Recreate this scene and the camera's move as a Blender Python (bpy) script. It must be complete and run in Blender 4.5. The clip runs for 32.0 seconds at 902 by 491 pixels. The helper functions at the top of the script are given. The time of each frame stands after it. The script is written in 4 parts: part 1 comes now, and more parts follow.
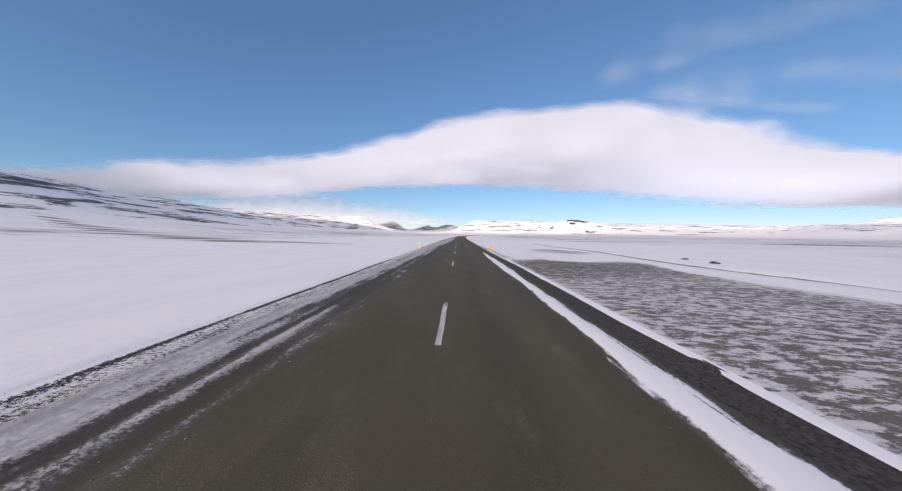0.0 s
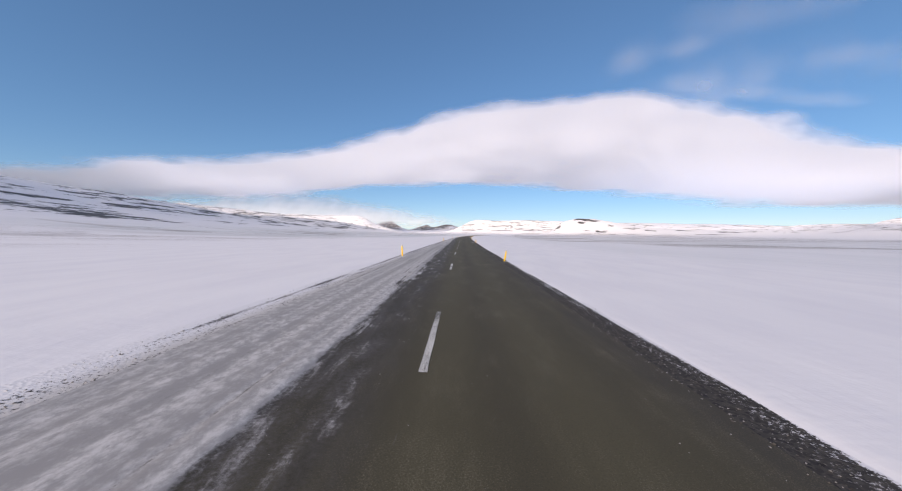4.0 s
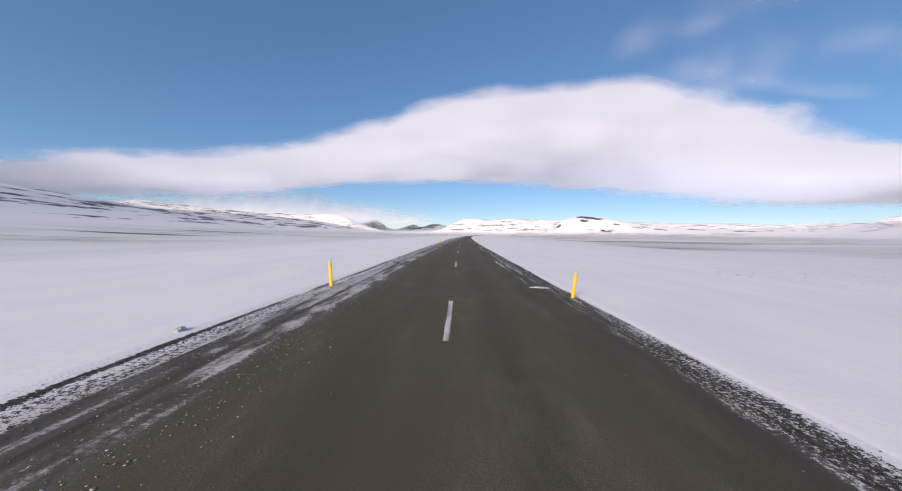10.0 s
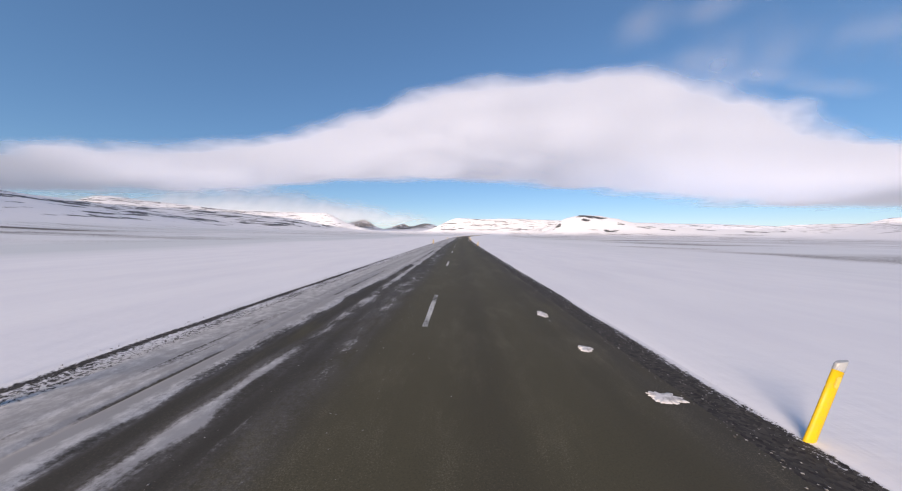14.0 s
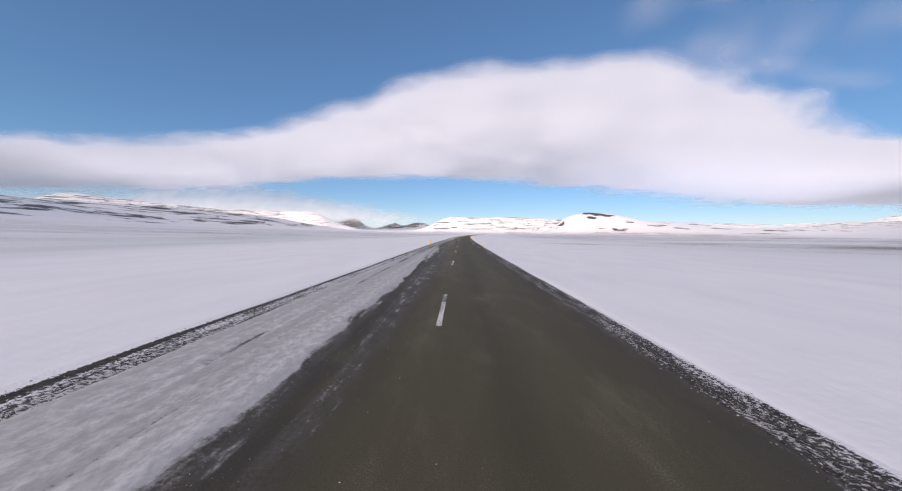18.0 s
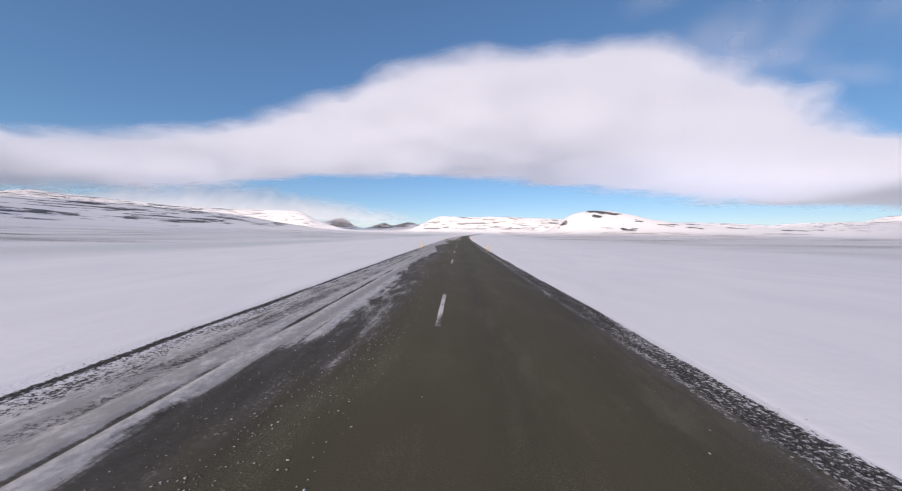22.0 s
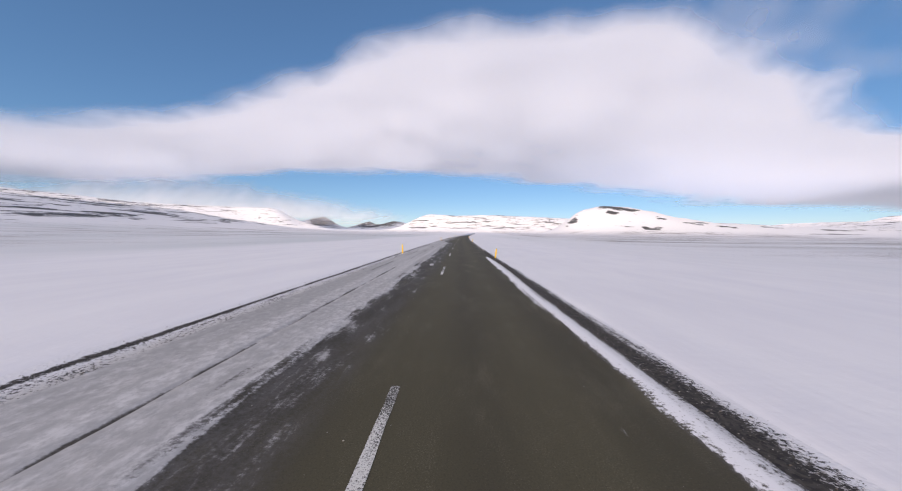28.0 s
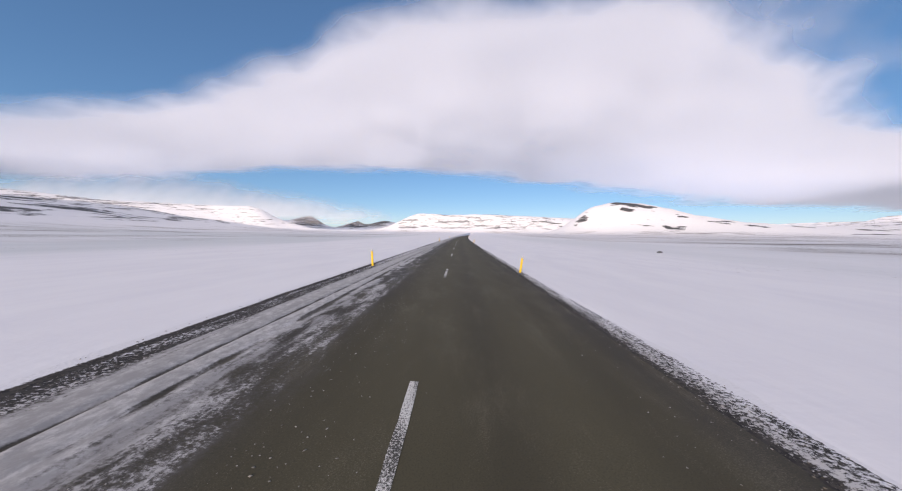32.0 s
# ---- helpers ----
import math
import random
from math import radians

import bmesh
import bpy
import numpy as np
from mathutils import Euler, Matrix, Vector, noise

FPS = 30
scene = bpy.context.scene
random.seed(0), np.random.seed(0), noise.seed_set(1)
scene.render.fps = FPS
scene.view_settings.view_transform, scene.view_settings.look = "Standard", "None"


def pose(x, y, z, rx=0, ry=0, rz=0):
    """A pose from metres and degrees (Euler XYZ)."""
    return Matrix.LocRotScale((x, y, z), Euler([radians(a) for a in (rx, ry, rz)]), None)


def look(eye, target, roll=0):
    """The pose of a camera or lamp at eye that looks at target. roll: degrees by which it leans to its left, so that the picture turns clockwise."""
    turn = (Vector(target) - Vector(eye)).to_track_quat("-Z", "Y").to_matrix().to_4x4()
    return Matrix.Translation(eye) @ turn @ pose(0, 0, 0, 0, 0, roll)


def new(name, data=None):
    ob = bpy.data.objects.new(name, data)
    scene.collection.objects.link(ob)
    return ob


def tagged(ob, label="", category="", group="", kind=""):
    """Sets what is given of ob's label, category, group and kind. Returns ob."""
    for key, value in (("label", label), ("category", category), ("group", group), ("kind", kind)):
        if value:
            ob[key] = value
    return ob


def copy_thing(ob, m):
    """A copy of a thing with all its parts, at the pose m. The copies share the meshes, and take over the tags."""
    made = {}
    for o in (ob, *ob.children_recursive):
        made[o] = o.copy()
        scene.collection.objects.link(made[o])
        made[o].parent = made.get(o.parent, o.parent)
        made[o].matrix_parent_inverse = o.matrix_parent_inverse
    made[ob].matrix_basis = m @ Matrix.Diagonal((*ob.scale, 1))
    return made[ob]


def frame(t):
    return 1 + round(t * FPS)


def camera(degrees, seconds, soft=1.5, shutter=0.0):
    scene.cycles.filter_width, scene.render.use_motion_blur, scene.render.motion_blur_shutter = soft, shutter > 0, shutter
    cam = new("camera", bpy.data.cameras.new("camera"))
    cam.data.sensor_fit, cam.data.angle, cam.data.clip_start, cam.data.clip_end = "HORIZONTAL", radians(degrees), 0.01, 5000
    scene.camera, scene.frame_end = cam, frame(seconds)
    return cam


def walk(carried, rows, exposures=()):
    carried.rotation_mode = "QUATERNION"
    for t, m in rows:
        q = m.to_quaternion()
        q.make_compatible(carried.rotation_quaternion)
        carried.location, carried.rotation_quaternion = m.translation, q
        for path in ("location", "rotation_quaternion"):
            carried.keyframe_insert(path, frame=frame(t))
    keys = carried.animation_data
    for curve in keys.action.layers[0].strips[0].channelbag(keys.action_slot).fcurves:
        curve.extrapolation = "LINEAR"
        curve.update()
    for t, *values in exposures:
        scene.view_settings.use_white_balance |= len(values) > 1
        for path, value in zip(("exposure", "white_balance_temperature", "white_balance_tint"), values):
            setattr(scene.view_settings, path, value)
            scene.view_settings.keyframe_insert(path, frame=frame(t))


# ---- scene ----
# The clip's place: a paved highland road with roadside posts across a snow plain, hills and a cloud bank.
# x right, y ahead, z up; the road's centre line starts along +y and bends gently to the right.

# ---------------------------------------------------------------- the road's line
BEND_START, BEND_RATE = 85.0, radians(0.0122)        # metres, radians per metre
BEND_END = 1150.0


def heading(s):
    """Angle of the centre line from +y towards +x at s metres."""
    return BEND_RATE * np.clip(np.asarray(s, float) - BEND_START, 0, BEND_END - BEND_START)


LINE_S = np.arange(-800.0, 5000.0, 2.0)
LINE_H = heading(LINE_S)
LINE_X = np.concatenate(([0], np.cumsum(np.sin((LINE_H[1:] + LINE_H[:-1]) / 2) * 2.0)))
LINE_Y = np.concatenate(([0], np.cumsum(np.cos((LINE_H[1:] + LINE_H[:-1]) / 2) * 2.0)))
LINE_X -= np.interp(0, LINE_S, LINE_X)
LINE_Y -= np.interp(0, LINE_S, LINE_Y)


def place(u, s):
    """World x, y of a point u metres right of the centre line at s metres along it."""
    h = heading(s)
    return np.interp(s, LINE_S, LINE_X) + u * np.cos(h), np.interp(s, LINE_S, LINE_Y) - u * np.sin(h)


# ---------------------------------------------------------------- camera
LENS = 110.4
EYE = 1.75
cam = camera(LENS, 32.0, soft=1.15)
# seconds, metres along the road, metres right of the centre line, yaw against the road, pitch, roll
RIDE = [
    (0, -0.9, 0.30, 1.30, -2.05, 0.6), (1, 26.3, 0.42, 1.40, -2.05, 0.6), (2, 53.4, 0.45, 1.45, -2.05, 0.6),
    (3, 80.5, 0.42, 1.45, -2.05, 0.6), (4.5, 121.1, 0.46, 1.50, -2.05, 0.6), (6, 161.6, 0.52, 1.60, -2.10, 0.6),
    (7, 188.7, 0.55, 1.55, -2.10, 0.6), (8, 215.8, 0.45, 1.60, -2.05, 0.6), (9, 242.9, 0.30, 1.60, -2.05, 0.5),
    (10, 270.1, 0.20, 1.45, -2.05, 0.5), (11, 297.4, 0.15, 1.35, -2.05, 0.6), (12, 324.7, 0.25, 1.25, -2.10, 0.6),
    (13, 352.0, 0.42, 1.25, -2.05, 0.6), (14, 379.3, 0.60, 1.20, -2.05, 0.7), (15.5, 420.0, 0.55, 1.25, -2.10, 0.7),
    (17, 460.5, 0.46, 1.35, -2.10, 0.7), (18, 487.5, 0.36, 1.35, -2.15, 0.6), (19, 514.5, 0.28, 1.35, -2.15, 0.6),
    (20, 541.4, 0.20, 1.25, -2.15, 0.6), (21, 568.2, 0.30, 1.15, -2.10, 0.6), (22, 595.0, 0.36, 1.15, -2.10, 0.6),
    (23, 621.8, 0.32, 1.25, -2.10, 0.5), (24, 648.6, 0.36, 1.15, -2.10, 0.6), (25, 675.4, 0.42, 1.15, -2.10, 0.7),
    (26.5, 715.5, 0.58, 1.15, -2.10, 0.7), (28, 755.7, 0.68, 1.15, -2.15, 0.7), (29, 782.5, 0.66, 1.15, -2.15, 0.7),
    (30, 809.4, 0.60, 1.20, -2.15, 0.7), (31, 836.2, 0.52, 1.15, -2.10, 0.7), (32, 863.1, 0.48, 1.05, -2.10, 0.7),
]
rows = []
for t, s, u, yaw, pitch, roll in RIDE:
    cx, cy = place(u, s)
    rows.append((t, pose(float(cx), float(cy), EYE, 90 + pitch, 0, yaw - math.degrees(float(heading(s))))
                 @ pose(0, 0, 0, 0, 0, roll)))
walk(cam, rows, [(0, 0.06, 8550, 20.2), (32, -0.04, 8360, 20.0)])

# ---------------------------------------------------------------- sky and sun
SUN_AZ, SUN_EL = radians(211), radians(21)           # clockwise from +y; behind and to the left
world = bpy.data.worlds.new("sky")
scene.world = world
world.use_nodes = True
wn = world.node_tree
sky = wn.nodes.new("ShaderNodeTexSky")
sky.sky_type = "NISHITA"
sky.sun_disc = False
sky.sun_elevation, sky.sun_rotation = SUN_EL, SUN_AZ
sky.altitude, sky.air_density, sky.dust_density, sky.ozone_density = 1500, 1.0, 0.0, 9.0
deep = wn.nodes.new("ShaderNodeHueSaturation")
deep.inputs["Hue"].default_value, deep.inputs["Saturation"].default_value = 0.502, 1.14
even = wn.nodes.new("ShaderNodeGamma")
even.inputs["Gamma"].default_value = 0.68
wn.links.new(sky.outputs[0], even.inputs["Color"])
wn.links.new(even.outputs[0], deep.inputs["Color"])
wn.links.new(deep.outputs[0], wn.nodes["Background"].inputs[0])
wn.nodes["Background"].inputs[1].default_value = 0.26
sun = new("sun", bpy.data.lights.new("sun", "SUN"))
sun.data.energy, sun.data.angle, sun.data.color = 4.6, radians(24), (1.0, 0.95, 0.87)
to_sun = Vector((math.sin(SUN_AZ) * math.cos(SUN_EL), math.cos(SUN_AZ) * math.cos(SUN_EL), math.sin(SUN_EL)))
sun.matrix_world = look(to_sun * 50, (0, 0, 0))


# ---------------------------------------------------------------- material helpers
class Nodes:
    def __init__(self, name):
        self.mat = bpy.data.materials.new(name)
        self.mat.use_nodes = True
        self.tree = self.mat.node_tree
        self.tree.nodes.clear()
        self.out = self.add("ShaderNodeOutputMaterial")

    def add(self, kind):
        return self.tree.nodes.new(kind)

    def link(self, a, b):
        self.tree.links.new(a, b)

    def put(self, socket, value):
        if isinstance(value, (int, float, tuple)):
            socket.default_value = value
        else:
            self.link(value, socket)

    def uv(self):
        n = self.add("ShaderNodeUVMap")
        n.uv_map = "metres"
        return n.outputs[0]

    def position(self):
        return self.add("ShaderNodeNewGeometry").outputs["Position"]

    def local(self):
        return self.add("ShaderNodeTexCoord").outputs["Object"]

    def attr(self, name):
        n = self.add("ShaderNodeAttribute")
        n.attribute_name = name
        return n.outputs["Fac"]

    def scaled(self, vec, scale):
        n = self.add("ShaderNodeMapping")
        self.link(vec, n.inputs[0])
        n.inputs["Scale"].default_value = scale
        return n.outputs[0]

    def noise(self, vec, scale=1.0, detail=4.0, rough=0.55, distortion=0.0):
        n = self.add("ShaderNodeTexNoise")
        self.link(vec, n.inputs["Vector"])
        n.inputs["Scale"].default_value, n.inputs["Detail"].default_value = scale, detail
        n.inputs["Roughness"].default_value, n.inputs["Distortion"].default_value = rough, distortion
        return n.outputs["Fac"]

    def cells(self, vec, scale=1.0):
        n = self.add("ShaderNodeTexVoronoi")
        self.link(vec, n.inputs["Vector"])
        n.inputs["Scale"].default_value = scale
        return n.outputs["Distance"], n.outputs["Color"]

    def math(self, op, a, b=0.0, c=0.0):
        n = self.add("ShaderNodeMath")
        n.operation = op
        for i, v in enumerate((a, b, c)):
            self.put(n.inputs[i], v)
        return n.outputs[0]

    def ramp(self, v, a, b, lo=0.0, hi=1.0):
        n = self.add("ShaderNodeMapRange")
        n.interpolation_type = "SMOOTHSTEP"
        self.put(n.inputs["Value"], v)
        for key, val in (("From Min", a), ("From Max", b), ("To Min", lo), ("To Max", hi)):
            n.inputs[key].default_value = val
        return n.outputs[0]

    def mix(self, f, a, b):
        n = self.add("ShaderNodeMix")
        n.data_type = "RGBA"
        self.put(n.inputs[0], f)
        self.put(n.inputs[6], a)
        self.put(n.inputs[7], b)
        return n.outputs[2]

    def bump(self, height, strength=0.5, distance=0.02):
        n = self.add("ShaderNodeBump")
        self.link(height, n.inputs["Height"])
        n.inputs["Strength"].default_value, n.inputs["Distance"].default_value = strength, distance
        return n.outputs[0]

    def surface(self, colour, rough=0.7, normal=None, metal=0.0, specular=0.4):
        n = self.add("ShaderNodeBsdfPrincipled")
        self.put(n.inputs["Base Color"], colour)
        self.put(n.inputs["Roughness"], rough)
        self.put(n.inputs["Metallic"], metal)
        self.put(n.inputs["Specular IOR Level"], specular)
        if normal is not None:
            self.link(normal, n.inputs["Normal"])
        self.link(n.outputs[0], self.out.inputs[0])
        return n


SNOW = (0.80, 0.80, 0.83, 1)
DIRTY_SNOW = (0.50, 0.485, 0.48, 1)
PACKED_SNOW = (0.58, 0.567, 0.562, 1)
SLUSH = (0.21, 0.20, 0.197, 1)


def asphalt_material():
    k = Nodes("asphalt_and_packed_snow")
    uv = k.uv()
    fine = k.noise(uv, 60, 3)
    patch = k.noise(k.scaled(uv, (0.9, 0.08, 1)), 1.0, 4)
    wheel = k.attr("wheel")
    dark = k.mix(patch, (0.064, 0.056, 0.033, 1), (0.092, 0.081, 0.049, 1))
    dark = k.mix(k.math("MULTIPLY", wheel, 0.30), dark, (0.028, 0.024, 0.019, 1))
    dark = k.mix(k.math("MULTIPLY", k.attr("damp"), k.ramp(k.noise(k.scaled(uv, (1.6, 0.35, 1)), 1.0, 4), 0.22, 0.50)), dark, (0.041, 0.0365, 0.033, 1))
    grit = k.ramp(k.math("ADD", k.noise(uv, 64, 4, 0.9), k.math("MULTIPLY", k.noise(k.scaled(uv, (1.2, 0.35, 1)), 1.0, 5, 0.7), 0.6)), 0.83, 0.99)
    dark = k.mix(k.math("MULTIPLY", grit, 0.6), dark, (0.19, 0.17, 0.12, 1))
    dark = k.mix(k.math("MULTIPLY", k.ramp(fine, 0.50, 0.36), 0.3), dark, (0.022, 0.020, 0.017, 1))
    # packed snow: a cover from the mesh, broken up by streaks along the road and by crumbs
    streak = k.noise(k.scaled(uv, (5.0, 0.45, 1)), 1.0, 4, 0.6)
    broad = k.noise(k.scaled(uv, (3.4, 1.1, 1)), 1.0, 6, 0.62, 0.4)
    crumb = k.noise(k.scaled(uv, (1.0, 1.2, 1)), 17, 5, 0.8)
    calm = k.ramp(k.attr("cover"), 0.55, 0.92, 1.0, 0.42)
    v = k.math("ADD", k.attr("cover"), k.math("MULTIPLY", k.math("MULTIPLY", k.math("SUBTRACT", streak, 0.5), 0.85), calm))
    v = k.math("ADD", v, k.math("MULTIPLY", k.math("MULTIPLY", k.math("SUBTRACT", broad, 0.5), 1.6), calm))
    # a dirty veil of slush beside the packed snow
    veil = k.math("MULTIPLY", k.ramp(k.attr("cover"), 0.06, 0.42), k.ramp(k.math("ADD", k.math("MULTIPLY", broad, 0.5), k.math("MULTIPLY", crumb, 0.5)), 0.38, 0.62))
    dark = k.mix(k.math("MULTIPLY", veil, 0.75), dark, (0.125, 0.119, 0.120, 1))
    v = k.math("ADD", v, k.math("MULTIPLY", k.math("SUBTRACT", crumb, 0.5), k.math("MULTIPLY", k.ramp(k.attr("cover"), 0.04, 0.34), k.math("ADD", 0.6, k.math("MULTIPLY", k.attr("grain"), 1.5)))))
    # thin grooves that wheels have cut along the road, broken here and there
    gate = k.ramp(k.noise(k.scaled(uv, (1.1, 0.16, 1)), 1.0, 4, 0.6), 0.46, 0.64)
    cut = k.math("MULTIPLY", k.math("SUBTRACT", 1.0, k.math("MULTIPLY", k.attr("pale"), 0.2)), gate)
    for scale, wide, deep in ((2.3, 0.040, 0.30), (3.6, 0.060, 0.26)):
        lane = k.noise(k.scaled(uv, (scale, 0.011, 1)), 1.0, 1.5, 0.4)
        off = k.math("ADD", k.math("ABSOLUTE", k.math("SUBTRACT", lane, 0.5)), k.math("MULTIPLY", k.math("SUBTRACT", crumb, 0.5), 0.10))
        v = k.math("SUBTRACT", v, k.math("MULTIPLY", k.math("MULTIPLY", k.ramp(off, 0.0, wide, 1.0, 0.0), cut), deep))
    mask = k.ramp(v, 0.36, 0.66)
    bands = k.noise(k.scaled(uv, (3.4, 0.045, 1)), 1.0, 2, 0.5)
    blots = k.noise(k.scaled(uv, (5.0, 3.0, 1)), 1.0, 7, 0.78)
    dirt = k.ramp(k.math("ADD", k.math("MULTIPLY", bands, 0.52), k.math("MULTIPLY", blots, 0.48)), 0.42, 0.58)
    mottle = k.noise(k.scaled(uv, (9.0, 5.5, 1)), 1.0, 6, 0.75)
    packed = k.mix(k.ramp(mottle, 0.38, 0.64), PACKED_SNOW, (0.33, 0.322, 0.32, 1))
    white = k.mix(k.math("MULTIPLY", dirt, k.math("SUBTRACT", 1.0, k.math("MULTIPLY", k.attr("pale"), 0.25))), packed, (0.31, 0.302, 0.30, 1))
    white = k.mix(k.ramp(v, 0.46, 0.75), SLUSH, white)
    white = k.mix(k.attr("clean"), white, SNOW)
    colour = k.mix(mask, dark, white)
    height = k.math("ADD", k.math("MULTIPLY", k.noise(uv, 110, 4, 0.8), 0.12), k.math("MULTIPLY", mask, k.math("ADD", 0.8, crumb)))
    k.surface(colour, k.ramp(mask, 0, 1, 0.8, 0.7), k.bump(height, 0.10, 0.012), specular=0.3)
    return k.mat


def shoulder_material():
    k = Nodes("gravel_and_snow")
    uv = k.uv()
    stone, tint = k.cells(uv, 26)
    base = k.mix(tint, (0.020, 0.018, 0.018, 1), (0.080, 0.072, 0.066, 1))
    crumb = k.noise(k.scaled(uv, (1, 1.2, 1)), 17, 5, 0.8)
    streak = k.noise(k.scaled(uv, (5.0, 0.9, 1)), 1.0, 5, 0.65)
    v = k.math("ADD", k.attr("cover"), k.math("MULTIPLY", k.math("SUBTRACT", streak, 0.5), 0.9))
    v = k.math("ADD", v, k.math("MULTIPLY", k.math("SUBTRACT", crumb, 0.5), 2.3))
    mask = k.ramp(v, 0.44, 0.59)
    colour = k.mix(mask, base, k.mix(k.attr("clean"), k.mix(crumb, PACKED_SNOW, DIRTY_SNOW), k.mix(crumb, SNOW, (0.70, 0.70, 0.73, 1))))
    height = k.math("ADD", k.math("MULTIPLY", stone, 0.8), mask)
    k.surface(colour, 0.85, k.bump(height, 0.22, 0.02), specular=0.2)
    return k.mat


def ground_material():
    k = Nodes("snow_field_and_bare_earth")
    pos = k.position()
    uv = k.uv()
    near = k.noise(k.scaled(uv, (0.5, 0.16, 1)), 1.0, 6, 0.6)
    ripple = k.noise(k.scaled(uv, (2.2, 5.0, 1)), 1.0, 3)
    # bare ground: low earth that the wind has cleared, by the mesh's own amount
    low = k.noise(k.scaled(uv, (0.010, 0.028, 1)), 1.0, 6, 0.62, 0.6)
    fine = k.noise(k.scaled(uv, (2.4, 4.2, 1)), 1.0, 6, 0.8)
    v = k.math("ADD", k.attr("bare"), k.math("MULTIPLY", k.math("SUBTRACT", low, 0.5), 1.7))
    drift = k.noise(k.scaled(uv, (0.7, 2.4, 1)), 1.0, 6, 0.72, 0.5)
    v = k.math("ADD", v, k.math("MULTIPLY", k.math("SUBTRACT", drift, 0.5), 0.6))
    v = k.math("ADD", v, k.math("MULTIPLY", k.math("SUBTRACT", fine, 0.5), 2.1))
    earth = k.ramp(v, 0.46, 0.66)
    # rock on the hills: bands along the contours, broken by gullies
    band = k.noise(k.scaled(pos, (0.0085, 0.0085, 0.15)), 1.0, 7, 0.66, 0.6)
    speck = k.noise(k.scaled(pos, (0.035, 0.035, 0.16)), 1.0, 7, 0.75)
    r = k.math("ADD", k.attr("rock"), k.math("MULTIPLY", k.math("SUBTRACT", band, 0.5), 2.3))
    r = k.math("ADD", r, k.math("MULTIPLY", k.math("SUBTRACT", speck, 0.5), 1.3))
    rock = k.ramp(r, 0.50, 0.62)
    snow = k.mix(k.ramp(near, 0.3, 0.75), SNOW, (0.74, 0.74, 0.785, 1))
    crust = k.ramp(k.noise(k.scaled(uv, (0.022, 0.006, 1)), 1.0, 3, 0.5, 0.5), 0.40, 0.60)
    snow = k.mix(k.math("MULTIPLY", k.math("ADD", 0.45, k.math("MULTIPLY", crust, 0.55)), k.attr("open")), snow, (0.60, 0.63, 0.655, 1))
    thin = k.noise(k.scaled(uv, (0.006, 0.020, 1)), 1.0, 5, 0.6, 0.8)
    snow = k.mix(k.ramp(k.math("ADD", k.attr("bare"), k.math("SUBTRACT", thin, 0.5)), 0.26, 0.55, 0.0, 0.7), snow, (0.46, 0.45, 0.46, 1))
    brown = k.mix(fine, (0.050, 0.042, 0.039, 1), (0.20, 0.172, 0.158, 1))
    stonec = k.mix(speck, (0.036, 0.038, 0.047, 1), (0.115, 0.115, 0.118, 1))
    colour = k.mix(earth, snow, brown)
    colour = k.mix(rock, colour, stonec)
    h = k.math("ADD", k.math("MULTIPLY", near, 1.0), k.math("MULTIPLY", ripple, 0.12))
    k.surface(colour, 0.72, k.bump(h, 0.35, 0.12), specular=0.2)
    return k.mat


def paint_material():
    k = Nodes("worn_white_road_paint")
    uv = k.uv()
    wear = k.noise(uv, 48, 4, 0.8)
    long = k.noise(k.scaled(uv, (3, 0.6, 1)), 1.0, 3)
    m = k.ramp(k.math("ADD", wear, k.math("MULTIPLY", k.math("SUBTRACT", long, 0.5), 0.6)), 0.42, 0.52)
    colour = k.mix(m, (0.060, 0.056, 0.048, 1), (0.66, 0.65, 0.62, 1))
    k.surface(colour, 0.7, k.bump(wear, 0.3, 0.005))
    return k.mat


def plastic_material(name, colour, dirt, rough=0.45):
    k = Nodes(name)
    p = k.local()
    g = k.noise(p, 14, 5, 0.65)
    z = k.noise(k.scaled(p, (30, 30, 3)), 1.0, 4)
    c = k.mix(k.math("MULTIPLY", k.ramp(g, 0.45, 0.75), 0.55), colour, dirt)
    c = k.mix(k.math("MULTIPLY", k.ramp(z, 0.5, 0.8), 0.3), c, dirt)
    k.surface(c, rough, k.bump(g, 0.15, 0.004))
    return k.mat


def crumb_material(name, a, b, rough):
    k = Nodes(name)
    n = k.add("ShaderNodeNewGeometry").outputs["Random Per Island"]
    g = k.noise(k.position(), 40, 3)
    k.surface(k.mix(n, a, b), rough, k.bump(g, 0.4, 0.01), specular=0.2)
    return k.mat


